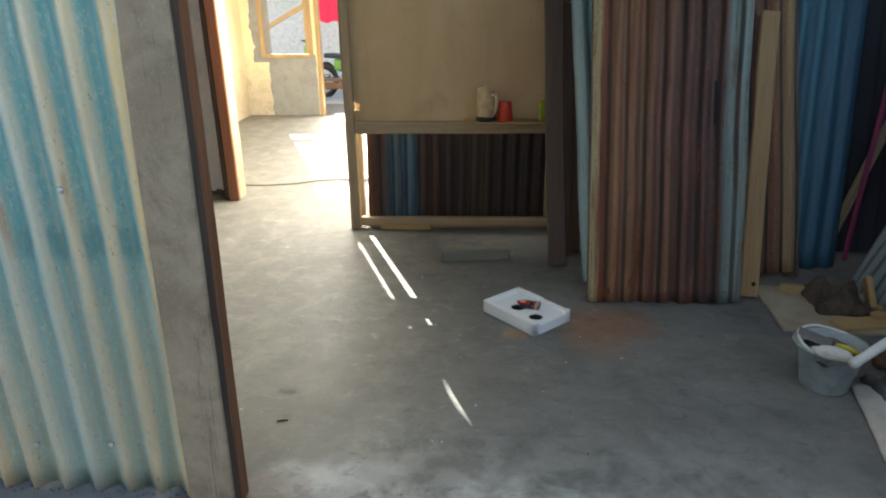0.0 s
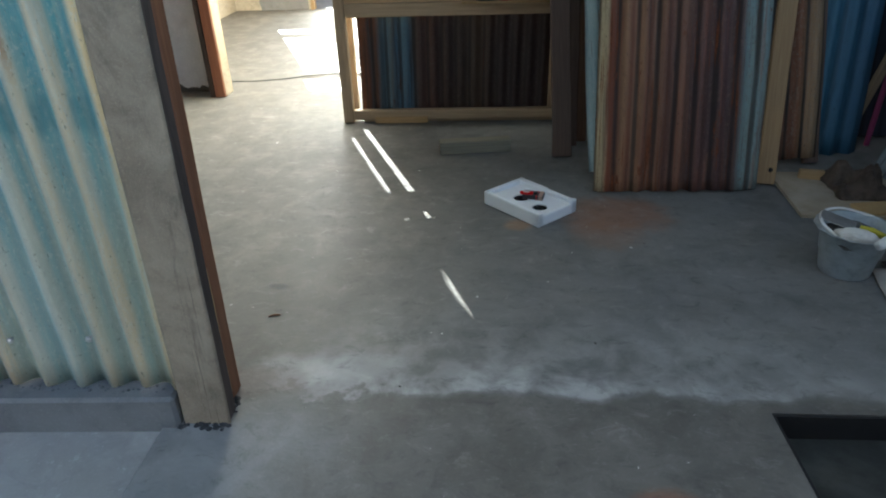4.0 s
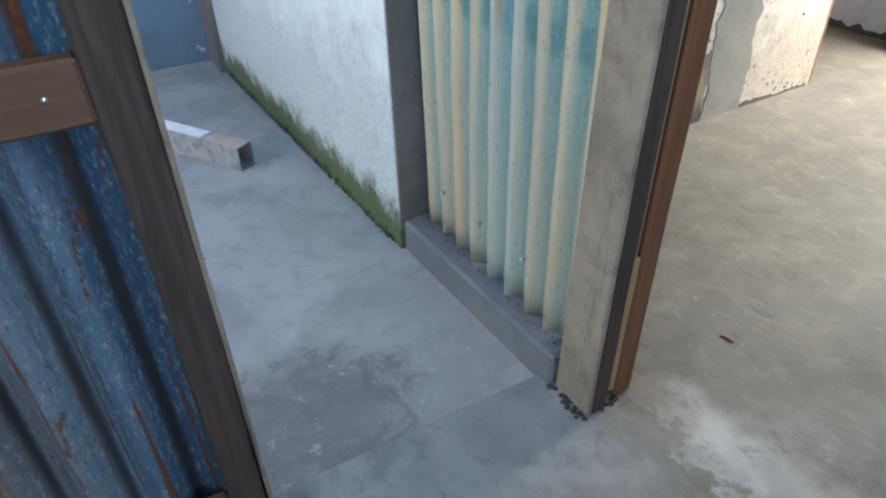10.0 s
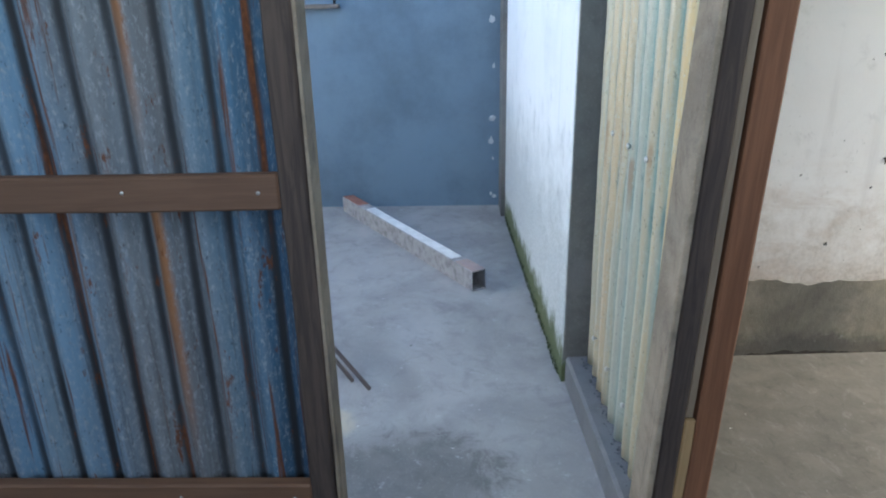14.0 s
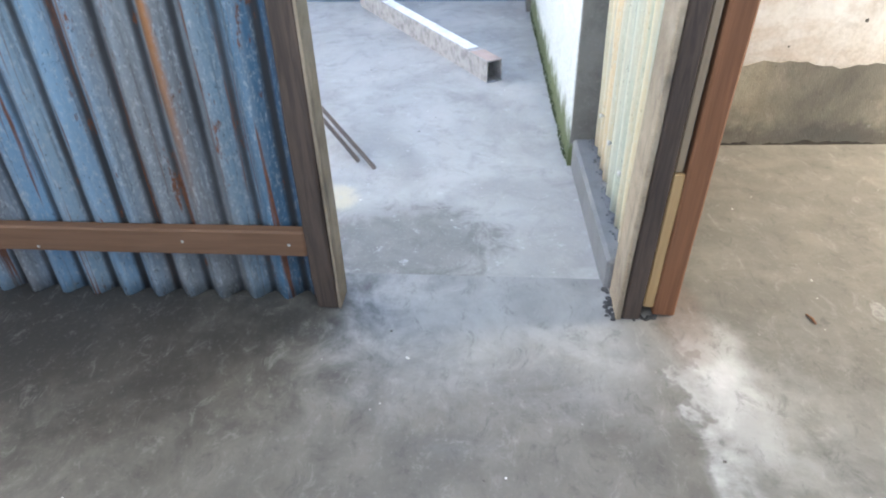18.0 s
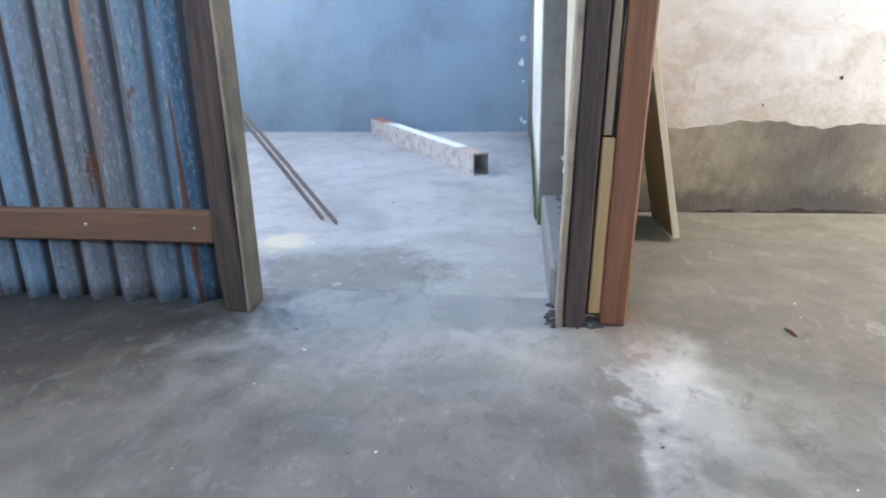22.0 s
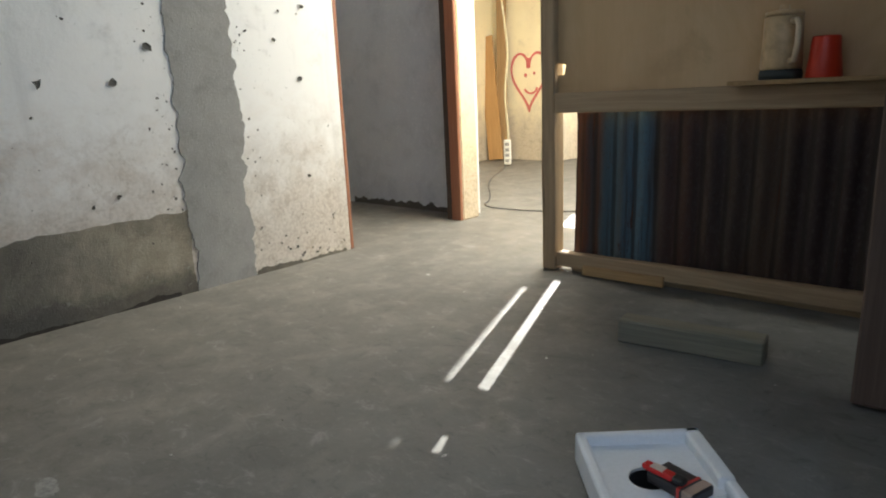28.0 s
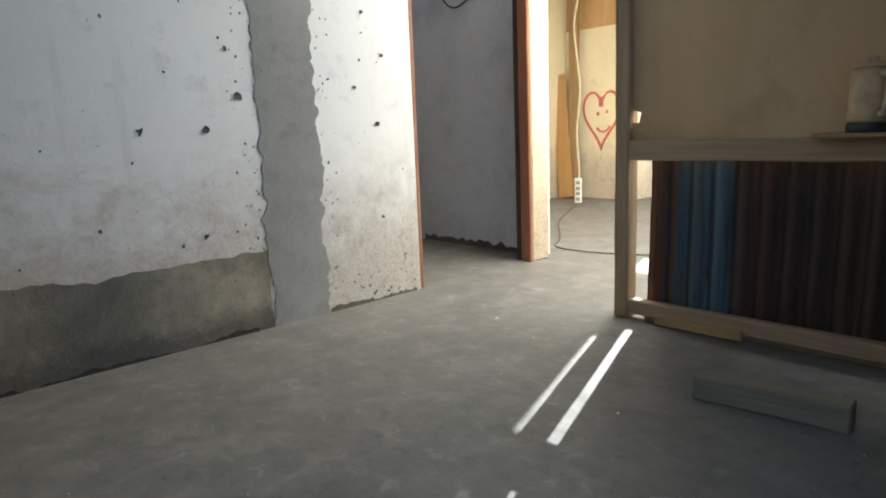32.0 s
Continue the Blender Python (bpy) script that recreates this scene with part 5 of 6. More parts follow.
# ---- polystyrene tray with pack and lighter ----
def tray():
    m = pose(0.560, 3.326, 0.0, 0, 0, 42.6) @ Matrix.Diagonal((0.90, 0.90, 0.93, 1.0))
    t = thing("foam_tray", "white polystyrene packing tray with two round holes on the floor", "packaging", m)
    W, L, H = 0.345, 0.485, 0.088
    bm = bmesh.new()
    n, holes = 40, ((0.150, 0.293, 0.050), (0.134, 0.116, 0.047))
    # the recessed deck, cut round the two holes, and a raised rim
    deck = 0.058
    def hole_ring(cx, cy, r, z):
        return [bm.verts.new((cx + r * math.cos(2 * math.pi * k / n), cy + r * math.sin(2 * math.pi * k / n), z)) for k in range(n)]
    def cell(x0, x1, y0, y1, cx, cy, r, z):
        ring = hole_ring(cx, cy, r, z)
        out = []
        for k in range(n):
            a = 2 * math.pi * k / n
            dx, dy = math.cos(a), math.sin(a)
            s = min((x1 - cx) / dx if dx > 1e-6 else 9, (x0 - cx) / dx if dx < -1e-6 else 9, (y1 - cy) / dy if dy > 1e-6 else 9, (y0 - cy) / dy if dy < -1e-6 else 9)
            out.append(bm.verts.new((cx + dx * s, cy + dy * s, z)))
        for k in range(n):
            bm.faces.new((ring[k], out[k], out[(k + 1) % n], ring[(k + 1) % n]))
        low = hole_ring(cx, cy, r, 0.004)
        for k in range(n):
            bm.faces.new((ring[k], ring[(k + 1) % n], low[(k + 1) % n], low[k]))
    x0, x1, y0, y1, mid = 0.03, W - 0.03, 0.03, L - 0.03, 0.205
    cell(x0, x1, mid, y1, *holes[0], deck)
    cell(x0, x1, y0, mid, *holes[1], deck)
    corner = [bm.verts.new(p) for p in ((x0, y0, deck), (x0, y1, deck), (x1, y0, deck), (x1, y1, deck), (x0, mid, deck), (x1, mid, deck))]
    part("deck", bm, M_FOAM, t, "recessed deck with two holes")
    # black liners added so the holes look dark inside
    for cx, cy, r in holes:
        part("hole_floor", mesh_from("hole_floor", *lathe([(0.001, 0.0045), (r * 0.995, 0.0045), (r * 0.995, deck - 0.008)], 28, True), M_BLACK), None, t, "black liner painting the shade inside the hole", pose(cx, cy, 0))
    rim = box(0.03, L, H, 0.010, (0.015, L / 2, 0), None, 3)
    box(0.03, L * 0.50, H - 0.006, 0.010, (W - 0.015, L * 0.25, 0), rim, 3)
    box(0.045, L * 0.52, H, 0.010, (W - 0.0225, L * 0.74, 0), rim, 3)
    box(W, 0.03, H, 0.010, (W / 2, L - 0.015, 0), rim, 3)
    box(W * 0.14, 0.03, H, 0.008, (W * 0.07, 0.015, 0), rim, 3)
    box(W * 0.16, 0.03, H, 0.008, (W * 0.92, 0.015, 0), rim, 3)
    box(W, 0.034, deck + 0.012, 0.008, (W / 2, 0.017, 0), rim, 3)
    part("rim", rim, M_FOAM, t, "raised rim, chipped at the side")
    pack = thing("cigarette_pack", "black and red cigarette pack lying on the foam tray", "pack", m @ pose(0.209, 0.243, deck + 0.001, 0, 0, -58))
    part("carton", box(0.135, 0.082, 0.028, 0.004), plain("pack_black", (0.035, 0.03, 0.032), 0.35), pack)
    part("band", box(0.03, 0.083, 0.0285, 0.003, (0.05, 0, 0.0004)), plain("pack_picture", (0.45, 0.33, 0.26), 0.4), pack, "pale printed band")
    part("stripe", box(0.012, 0.084, 0.0288, 0.003, (0.026, 0, 0.0006)), plain("pack_red", (0.55, 0.05, 0.04), 0.4), pack, "red stripe")
    lig = thing("lighter", "red plastic lighter with black top on the pack", "lighter", m @ pose(0.170, 0.253, deck + 0.0315, 0, 0, -52))
    red = plain("lighter_red", (0.62, 0.02, 0.02), 0.25, 0, 0.1)
    part("body", box(0.085, 0.028, 0.016, 0.007, (-0.01, 0, 0), None, 3), red, lig)
    part("sticker", box(0.035, 0.024, 0.003, 0.001, (-0.012, 0, 0.0145)), plain("lighter_label", (0.62, 0.50, 0.42), 0.4), lig, "pale label")
    part("wind_guard", box(0.03, 0.027, 0.018, 0.006, (0.047, 0, 0), None, 2), plain("lighter_black", (0.02, 0.02, 0.02), 0.4), lig, "black top")


tray()
tagged(part("wood_block", board(0.086, 0.095, 0.495, 71, 0.006, 8), wood("block_wood", (0.16, 0.150, 0.112), (0.25, 0.235, 0.180)), None, "", pose(-0.045, 4.492, 0.044, 0, 90, 8)), "grey sawn timber block lying on the cement floor", "timber")


# ---- rubbish by the sunken bay ----
def lumpy(sx, sy, sz, seed, amp=0.3, sub=3, flat=True):
    bm = bmesh.new()
    bmesh.ops.create_icosphere(bm, subdivisions=sub, radius=1)
    for v in bm.verts:
        k = 1 + amp * noise.noise(v.co * 1.3 + Vector((seed, 0, 0))) + amp * 0.5 * noise.noise(v.co * 3.1 + Vector((0, seed, 0)))
        v.co = Vector((v.co.x * sx * k, v.co.y * sy * k, v.co.z * sz * k))
        if flat and v.co.z < -sz * 0.55:
            v.co.z = -sz * 0.55
    bmesh.ops.translate(bm, vec=(0, 0, sz * 0.55), verts=bm.verts)
    return bm


def cloth(name, corners, lift, material, label, category, seed, n=22, thick=0.006):
    """A limp sheet spread between four plan corners."""
    a, b, c, d = [Vector((x, y, 0)) for x, y in corners]
    verts, faces = [], []
    for s in (0, 1):
        for j in range(n + 1):
            for i in range(n + 1):
                u, v = i / n, j / n
                p = (a * (1 - u) + b * u) * (1 - v) + (d * (1 - u) + c * u) * v
                edge = min(u, v, 1 - u, 1 - v)
                w = 0.02 * noise.noise((u * 4, v * 4, seed + 3))
                z = 0.004 + lift * max(0, noise.noise((u * 2.6, v * 2.6, seed)) + 0.35) * min(1, edge * 6 + 0.1) + 0.022 * abs(noise.noise((u * 9, v * 9, seed))) * min(1, edge * 8)
                verts.append(p + Vector((w, w * 0.6, z + (thick if s == 0 else 0))))
    row, lay = n + 1, (n + 1) ** 2
    for j in range(n):
        for i in range(n):
            q = j * row + i
            faces += [(q, q + 1, q + 1 + row, q + row), (lay + q, lay + q + row, lay + q + row + 1, lay + q + 1)]
    rim = [*range(row), *(j * row + n for j in range(1, n + 1)), *(n * row + i for i in range(n - 1, -1, -1)), *(j * row for j in range(n - 1, 0, -1))]
    faces += [(rim[k], lay + rim[k], lay + rim[(k + 1) % len(rim)], rim[(k + 1) % len(rim)]) for k in range(len(rim))]
    return tagged(part(name, mesh_from(name, verts, faces, material, True), None), label, category)


def rubbish():
    grey_plastic = plain("cement_bucket", (0.40, 0.45, 0.47), 0.55, 0, 0.45, 11, 0.3)
    mortar = plain("dried_mortar", (0.13, 0.125, 0.115), 0.95, 0, 0.4, 14, 0.6)
    b = thing("bucket", "cement-smeared pale plastic bucket holding mortar and tools", "bucket", pose(1.960, 2.905, 0.0, 0, 0, 30) @ Matrix.Diagonal((0.97, 0.97, 0.77, 1.0)))
    part("body", mesh_from("body", *lathe([(0.001, 0.0), (0.108, 0.0), (0.114, 0.008), (0.128, 0.13), (0.134, 0.14), (0.150, 0.285), (0.163, 0.290), (0.165, 0.305), (0.153, 0.310), (0.146, 0.303), (0.125, 0.12), (0.108, 0.012), (0.001, 0.012)], 36), grey_plastic, True), None, b)
    part("rim_flap", mesh_from("rim_flap", *lathe([(0.158, 0.300), (0.178, 0.292), (0.180, 0.298), (0.158, 0.307)], 14, False), grey_plastic, True), None, b, "wide broken rim")
    part("handle", mesh_from("handle", *tube(smooth_line([(-0.165, -0.02, 0.300), (-0.150, 0.06, 0.322), (-0.09, 0.125, 0.335), (0.0, 0.155, 0.330), (0.09, 0.13, 0.322), (0.160, 0.02, 0.302)]), 0.008, 8), M_PVC, True), None, b, "white plastic carrying handle folded on the rim")
    part("mortar", lumpy(0.132, 0.132, 0.05, 5), mortar, b, "dried dark mortar", pose(0, 0, 0.21))
    yel = plain("yellow_grip", (0.62, 0.55, 0.04), 0.45)
    tr = thing("trowel", "trowel with yellow grip lying in the bucket", "trowel", pose(1.965, 2.885, 0.236, 8, 12, -30))
    part("grip", mesh_from("grip", *tube([(0, 0, 0), (0.05, 0, 0.004), (0.11, 0, 0)], 0.014, 10, True, [0.011, 0.016, 0.012]), yel, True), None, tr, "yellow and black grip")
    part("blade", box(0.15, 0.08, 0.004, 0.002, (-0.09, 0, -0.008)), plain("steel_dull", (0.32, 0.32, 0.31), 0.5, 0.7), tr, "dull steel blade")
    tagged(part("sponge", lumpy(0.085, 0.04, 0.03, 8, 0.2), plain("sponge", (0.68, 0.66, 0.60), 0.9), None, "", pose(1.90, 2.785, 0.230, 0, 6, -20)), "pale dusty sponge on the bucket rim", "sponge")
    rod_thing("pvc_pipe", "white plastic pipe resting on the bucket rim", "pipe", [(1.935, 2.67, 0.256), (2.33, 2.94, 0.312), (3.05, 3.45, 0.39)], 0.022, M_PVC, 12)
    p2 = thing("pipe_elbow", "white plastic pipe with elbow joint on the sack", "pipe", pose(0, 0, 0))
    part("tube", mesh_from("tube", *tube([(2.440, 3.01, 0.085), (2.395, 2.75, 0.080), (2.349, 2.52, 0.075)], 0.022, 12), M_PVC, True), None, p2)
    part("elbow", mesh_from("elbow", *tube([(2.352, 2.545, 0.075), (2.343, 2.50, 0.073), (2.350, 2.47, 0.070), (2.39, 2.455, 0.066)], 0.030, 12), M_PVC, True), None, p2, "wider elbow joint")
    sack = plain("woven_sack", (0.60, 0.56, 0.50), 0.85, 0, 0.28, 7, 0.3)
    cloth("cement_sack", ((1.915, 2.226), (2.30, 2.275), (2.44, 2.86), (2.085, 2.90)), 0.035, sack, "flattened off-white cement sack on the floor", "sack", 2)
    cloth("cement_sack", ((2.30, 2.20), (2.52, 2.22), (2.60, 2.70), (2.36, 2.72)), 0.03, sack, "torn off-white sack under the pipes", "sack", 14, 16)
    cloth("mortar_smear", ((2.14, 2.62), (2.27, 2.58), (2.34, 2.92), (2.16, 2.96)), 0.085, plain("grey_smear", (0.125, 0.123, 0.118), 0.95, 0, 0.5, 9), "dark cement smear crusted on the sack", "mortar", 6, 18)
    g = thing("block_piece", "tan hollow block piece with oval holes on the sack", "block", pose(2.265, 2.485, 0.052, 4, -3, -62))
    tan = plain("tan_block", (0.40, 0.34, 0.235), 0.9, 0, 0.35, 14, 0.5)
    for x, w in ((-0.065, 0.13), (0.055, 0.11)):
        part("cell", mesh_from("cell", *oval_cell(w, 0.15, 0.075, 0.040 if x < 0 else 0.030, 0.050), tan), None, g, "", pose(x, 0, 0))
    tagged(part("scrap", lumpy(0.040, 0.014, 0.012, 3), plain("red_scrap", (0.30, 0.04, 0.05), 0.6), None, "", pose(2.120, 2.37, 0.030, 0, 0, 70)), "small dark red plastic scrap on the sack", "scrap")
    tagged(part("brown_roll", mesh_from("brown_roll", *tube([(-0.09, 0, 0.05), (-0.03, 0.005, 0.05), (0.04, 0, 0.05), (0.09, -0.005, 0.05)], 0.05, 14, True, [0.040, 0.050, 0.047, 0.038]), plain("brown_jute", (0.115, 0.070, 0.046), 0.9, 0, 0.5, 30, 0.7), True), None, None, "", pose(2.375, 3.055, 0.0, 0, 0, -12)), "dark brown earthen roll beside the bucket", "roll")
    tagged(part("timber_offcut", board(0.11, 0.13, 0.30, 72, 0.014, 6), M_RAIL, None, "", pose(2.43, 2.80, 0.058, 0, 90, 8)), "thick reddish-brown timber offcut", "timber")
    tagged(part("timber_offcut", board(0.07, 0.10, 0.20, 73, 0.012, 6), M_DARKPLANK, None, "", pose(2.49, 2.615, 0.037, 0, 90, -6)), "dark brown timber offcut on the floor", "timber")
    rod_thing("thin_pipe", "pale blue thin plastic pipe lying by the sack", "pipe", [(2.424, 2.609, 0.060), (2.38, 2.42, 0.046), (2.335, 2.235, 0.030)], 0.014, plain("pale_blue_pvc", (0.55, 0.64, 0.68), 0.4, 0, 0.15), 10)
    pl = plywood("dirty_plywood", (0.34, 0.28, 0.19), (0.44, 0.37, 0.26), (0.58, 0.54, 0.46))
    tagged(part("plywood_sheet", span(-0.02, 0.95, -0.60, 0.02, 0, 0.022, 0.003), pl, None, "", pose(2.055, 4.055, 0.0, 0, 0, -4)), "dirty pale plywood sheet lying on the floor", "plywood")
    tagged(part("plywood_sheet", span(0, 0.34, -0.08, 0.06, 0, 0.02, 0.003), wood("yellow_board", (0.42, 0.29, 0.12), (0.54, 0.38, 0.17)), None, "", pose(2.30, 3.50, 0.0235, 0, 2, 12)), "small yellow board offcut on the plywood", "plywood")
    cloth("white_card", ((2.44, 2.98), (2.78, 2.96), (2.82, 3.17), (2.47, 3.18)), 0.03, plain("white_card", (0.66, 0.64, 0.60), 0.7, 0, 0.2), "bent dirty white card by the pipes", "card", 18, 14)
    cloth("rag", ((2.52, 3.20), (2.80, 3.19), (2.83, 3.37), (2.55, 3.40)), 0.11, plain("purple_rag", (0.10, 0.10, 0.17), 0.8, 0, 0.5, 8), "crumpled blue-purple rag lying on the floor", "rag", 9, 20)
    cloth("plastic_bag", ((2.84, 3.12), (3.10, 3.10), (3.13, 3.40), (2.86, 3.42)), 0.17, plain("white_bag", (0.74, 0.75, 0.74), 0.4, 0, 0.12), "crumpled white plastic bag", "bag", 25, 22)
    cloth("sacking", ((2.28, 3.64), (2.58, 3.62), (2.62, 3.95), (2.30, 3.98)), 0.19, plain("brown_sacking", (0.105, 0.078, 0.058), 0.95, 0, 0.6, 18, 0.9), "dark brown bundled sacking on the plywood", "sack", 12, 26, 0.03)
    for k, (x, y, z, l, w, rz, tilt) in enumerate(((2.61, 3.70, 0.030, 0.22, 0.07, 82, 40), (2.54, 3.58, 0.045, 0.16, 0.05, 20, 0), (2.18, 3.98, 0.045, 0.22, 0.06, -15, 0), (2.66, 3.56, 0.045, 0.14, 0.05, 100, 0), (2.70, 3.44, 0.020, 0.30, 0.06, 28, 0))):
        tagged(part("wood_offcut", board(w, 0.04, l, 80 + k, 0.004, 4), M_LUMBER, None, "", pose(x, y, z, 0, 90 - tilt, rz)), "pale wooden offcut on the rubbish pile", "wood offcut", "wood offcuts")
    tagged(part("green_bag", lumpy(0.12, 0.10, 0.09, 17, 0.6, 4), plain("green_plastic", (0.03, 0.20, 0.12), 0.4), None, "", pose(3.15, 3.82, 0.0)), "crumpled green plastic bag", "bag")


def oval_cell(w, d, h, rx, ry, n=24):
    """A rectangular clay cell with an oval hole straight through it."""
    verts = []
    for z in (-h / 2, h / 2):
        for hole in (0, 1):
            for k in range(n):
                a = 2 * math.pi * (k + 0.5) / n
                c, q = math.cos(a), math.sin(a)
                m = max(abs(c), abs(q))
                verts.append((rx * c, ry * q, z) if hole else (w / 2 * c / m, d / 2 * q / m, z))
    faces = []
    for k in range(n):
        e = (k + 1) % n
        faces += [(k, n + k, n + e, e), (2 * n + k, 2 * n + e, 3 * n + e, 3 * n + k), (k, e, 2 * n + e, 2 * n + k), (n + k, 3 * n + k, 3 * n + e, n + e)]
    return verts, faces


rubbish()

# ---- the yard ----
def yard_things():
    beam = thing("formwork_beam", "long pale hollow formwork beam lying on the yard floor", "beam")
    a, b = Vector((-2.95, 1.365, -0.022)), Vector((-4.83, 0.20, -0.022))
    d = (b - a).normalized()
    rz = math.degrees(math.atan2(d.y, d.x))
    L = (b - a).length
    metal = plain("beam_metal", (0.40, 0.385, 0.38), 0.6, 0.15, 0.5, 16, 0.3)
    m = pose(a.x, a.y, a.z, 0, 0, rz)
    for nm, y0, y1, z0, z1 in (("web", -0.055, -0.048, 0.0, 0.14), ("web", 0.048, 0.055, 0.0, 0.14), ("flange", -0.047, 0.047, 0.133, 0.14), ("flange", -0.047, 0.047, 0.0, 0.007)):
        part(nm, span(0, L, y0, y1, z0, z1, 0.001), metal, beam, "", m)
    part("top_strip", span(0.28, L - 0.5, -0.04, 0.045, 0.141, 0.145, 0.001), plain("white_cement", (0.78, 0.78, 0.76), 0.8), beam, "white cement smear", m)
    part("end_paint", span(L - 0.35, L + 0.002, -0.05, 0.05, 0.1405, 0.144, 0.001), plain("red_oxide", (0.32, 0.14, 0.10), 0.8), beam, "red-brown end", m)
    part("end_paint", span(0.0, 0.22, -0.05, 0.05, 0.1405, 0.144, 0.001), plain("red_oxide_pale", (0.42, 0.32, 0.28), 0.8), beam, "reddish worn end", m)
    steel = plain("rusty_steel", (0.16, 0.13, 0.115), 0.7, 0.3, 0.3)
    top = Vector((-4.80, -2.10, 1.46))
    for bx, by in ((-1.805, 0.690), (-1.730, 0.785)):
        s = Vector((bx, by, -0.018))
        run = (top - s).length
        bar = thing("steel_angle", "thin rusty steel angle bar leaning in the yard", "steel bar", lean(s, top, (0.6, -0.7, 0)), "steel angle bars")
        part("leg", span(-0.008, 0.008, -0.0015, 0.0015, 0, run, 0.0005), steel, bar)
        part("leg", span(-0.008, -0.005, 0.002, 0.016, 0, run, 0.0005), steel, bar)
    led = thing("wall_bracket", "small rusty bracket ledge on the blue wall", "bracket", pose(-4.965, 0.06, 1.80))
    part("ledge", span(0.0, 0.10, -0.20, 0.17, -0.035, 0.0, 0.006), plain("bracket_rust", (0.20, 0.17, 0.14), 0.8), led)
    part("upstand", span(0.0, 0.012, -0.20, 0.17, 0.0, 0.05, 0.003), steel, led)
    part("hook", mesh_from("hook", *tube([(0.02, 0.12, 0.0), (0.02, 0.125, 0.07), (0.02, 0.14, 0.11), (0.02, 0.12, 0.13)], 0.012, 8), M_BLACK, True), None, led, "black hook")
    tagged(part("pilaster", span(-4.94, -4.58, 1.612, 1.66, -0.1, 3.2, 0.004), M_PIER), "dark grey cement strip in the yard corner", "pilaster", kind="structure")
    # pale mortar drips where the blue wall meets the corner strip
    rng = random.Random(5)
    drip = plain("mortar_drip", (0.55, 0.58, 0.6), 0.9)
    for k in range(14):
        z = rng.uniform(0.05, 2.6)
        tagged(part("mortar_drip", lumpy(0.008, rng.uniform(0.008, 0.03), rng.uniform(0.01, 0.035), k, 0.6, 2, False), drip, None, "", pose(-4.943, 1.585 - rng.uniform(0, 0.05), z)), "pale mortar smear on the blue wall", "mortar smear", "mortar smears")
    tagged(part("moss", moss_mesh(), plain("moss_green", (0.055, 0.075, 0.028), 0.95, 0, 0.5, 40, 0.5), None), "green moss tufts along the foot of the yard wall", "moss", kind="stuff")


def moss_mesh():
    rng = random.Random(9)
    verts, faces = [], []
    for k in range(900):
        x = rng.uniform(-4.5, -1.85)
        dens = 0.5 + 0.5 * noise.noise((x * 2.1, 3, 0))
        if rng.random() > dens + 0.25:
            continue
        y0 = 1.636 + (x + 4.94) / 3.137 * 0.104
        z = -0.022 + abs(rng.gauss(0, 0.022)) * (0.5 + dens)
        c = Vector((x, y0 - rng.uniform(0.0, 0.012), z))
        r = rng.uniform(0.003, 0.009)
        o = len(verts)
        verts += [c + Vector((r * 1.4, 0, 0)), c + Vector((0, -r * 0.6, 0)), c + Vector((-r * 1.3, 0, 0)), c + Vector((0, 0, r)), c + Vector((0, 0, -r * 0.7)), c + Vector((0, r * 0.5, 0))]
        faces += [(o + 1, o, o + 3), (o + 2, o + 1, o + 3), (o, o + 1, o + 4), (o + 1, o + 2, o + 4), (o, o + 5, o + 3), (o + 5, o + 2, o + 3)]
    return mesh_from("moss", verts, faces, bpy.data.materials["moss_green"] if "moss_green" in bpy.data.materials else M_BLACK, True)


plain("moss_green", (0.055, 0.075, 0.028), 0.95, 0, 0.5, 40, 0.5)
yard_things()


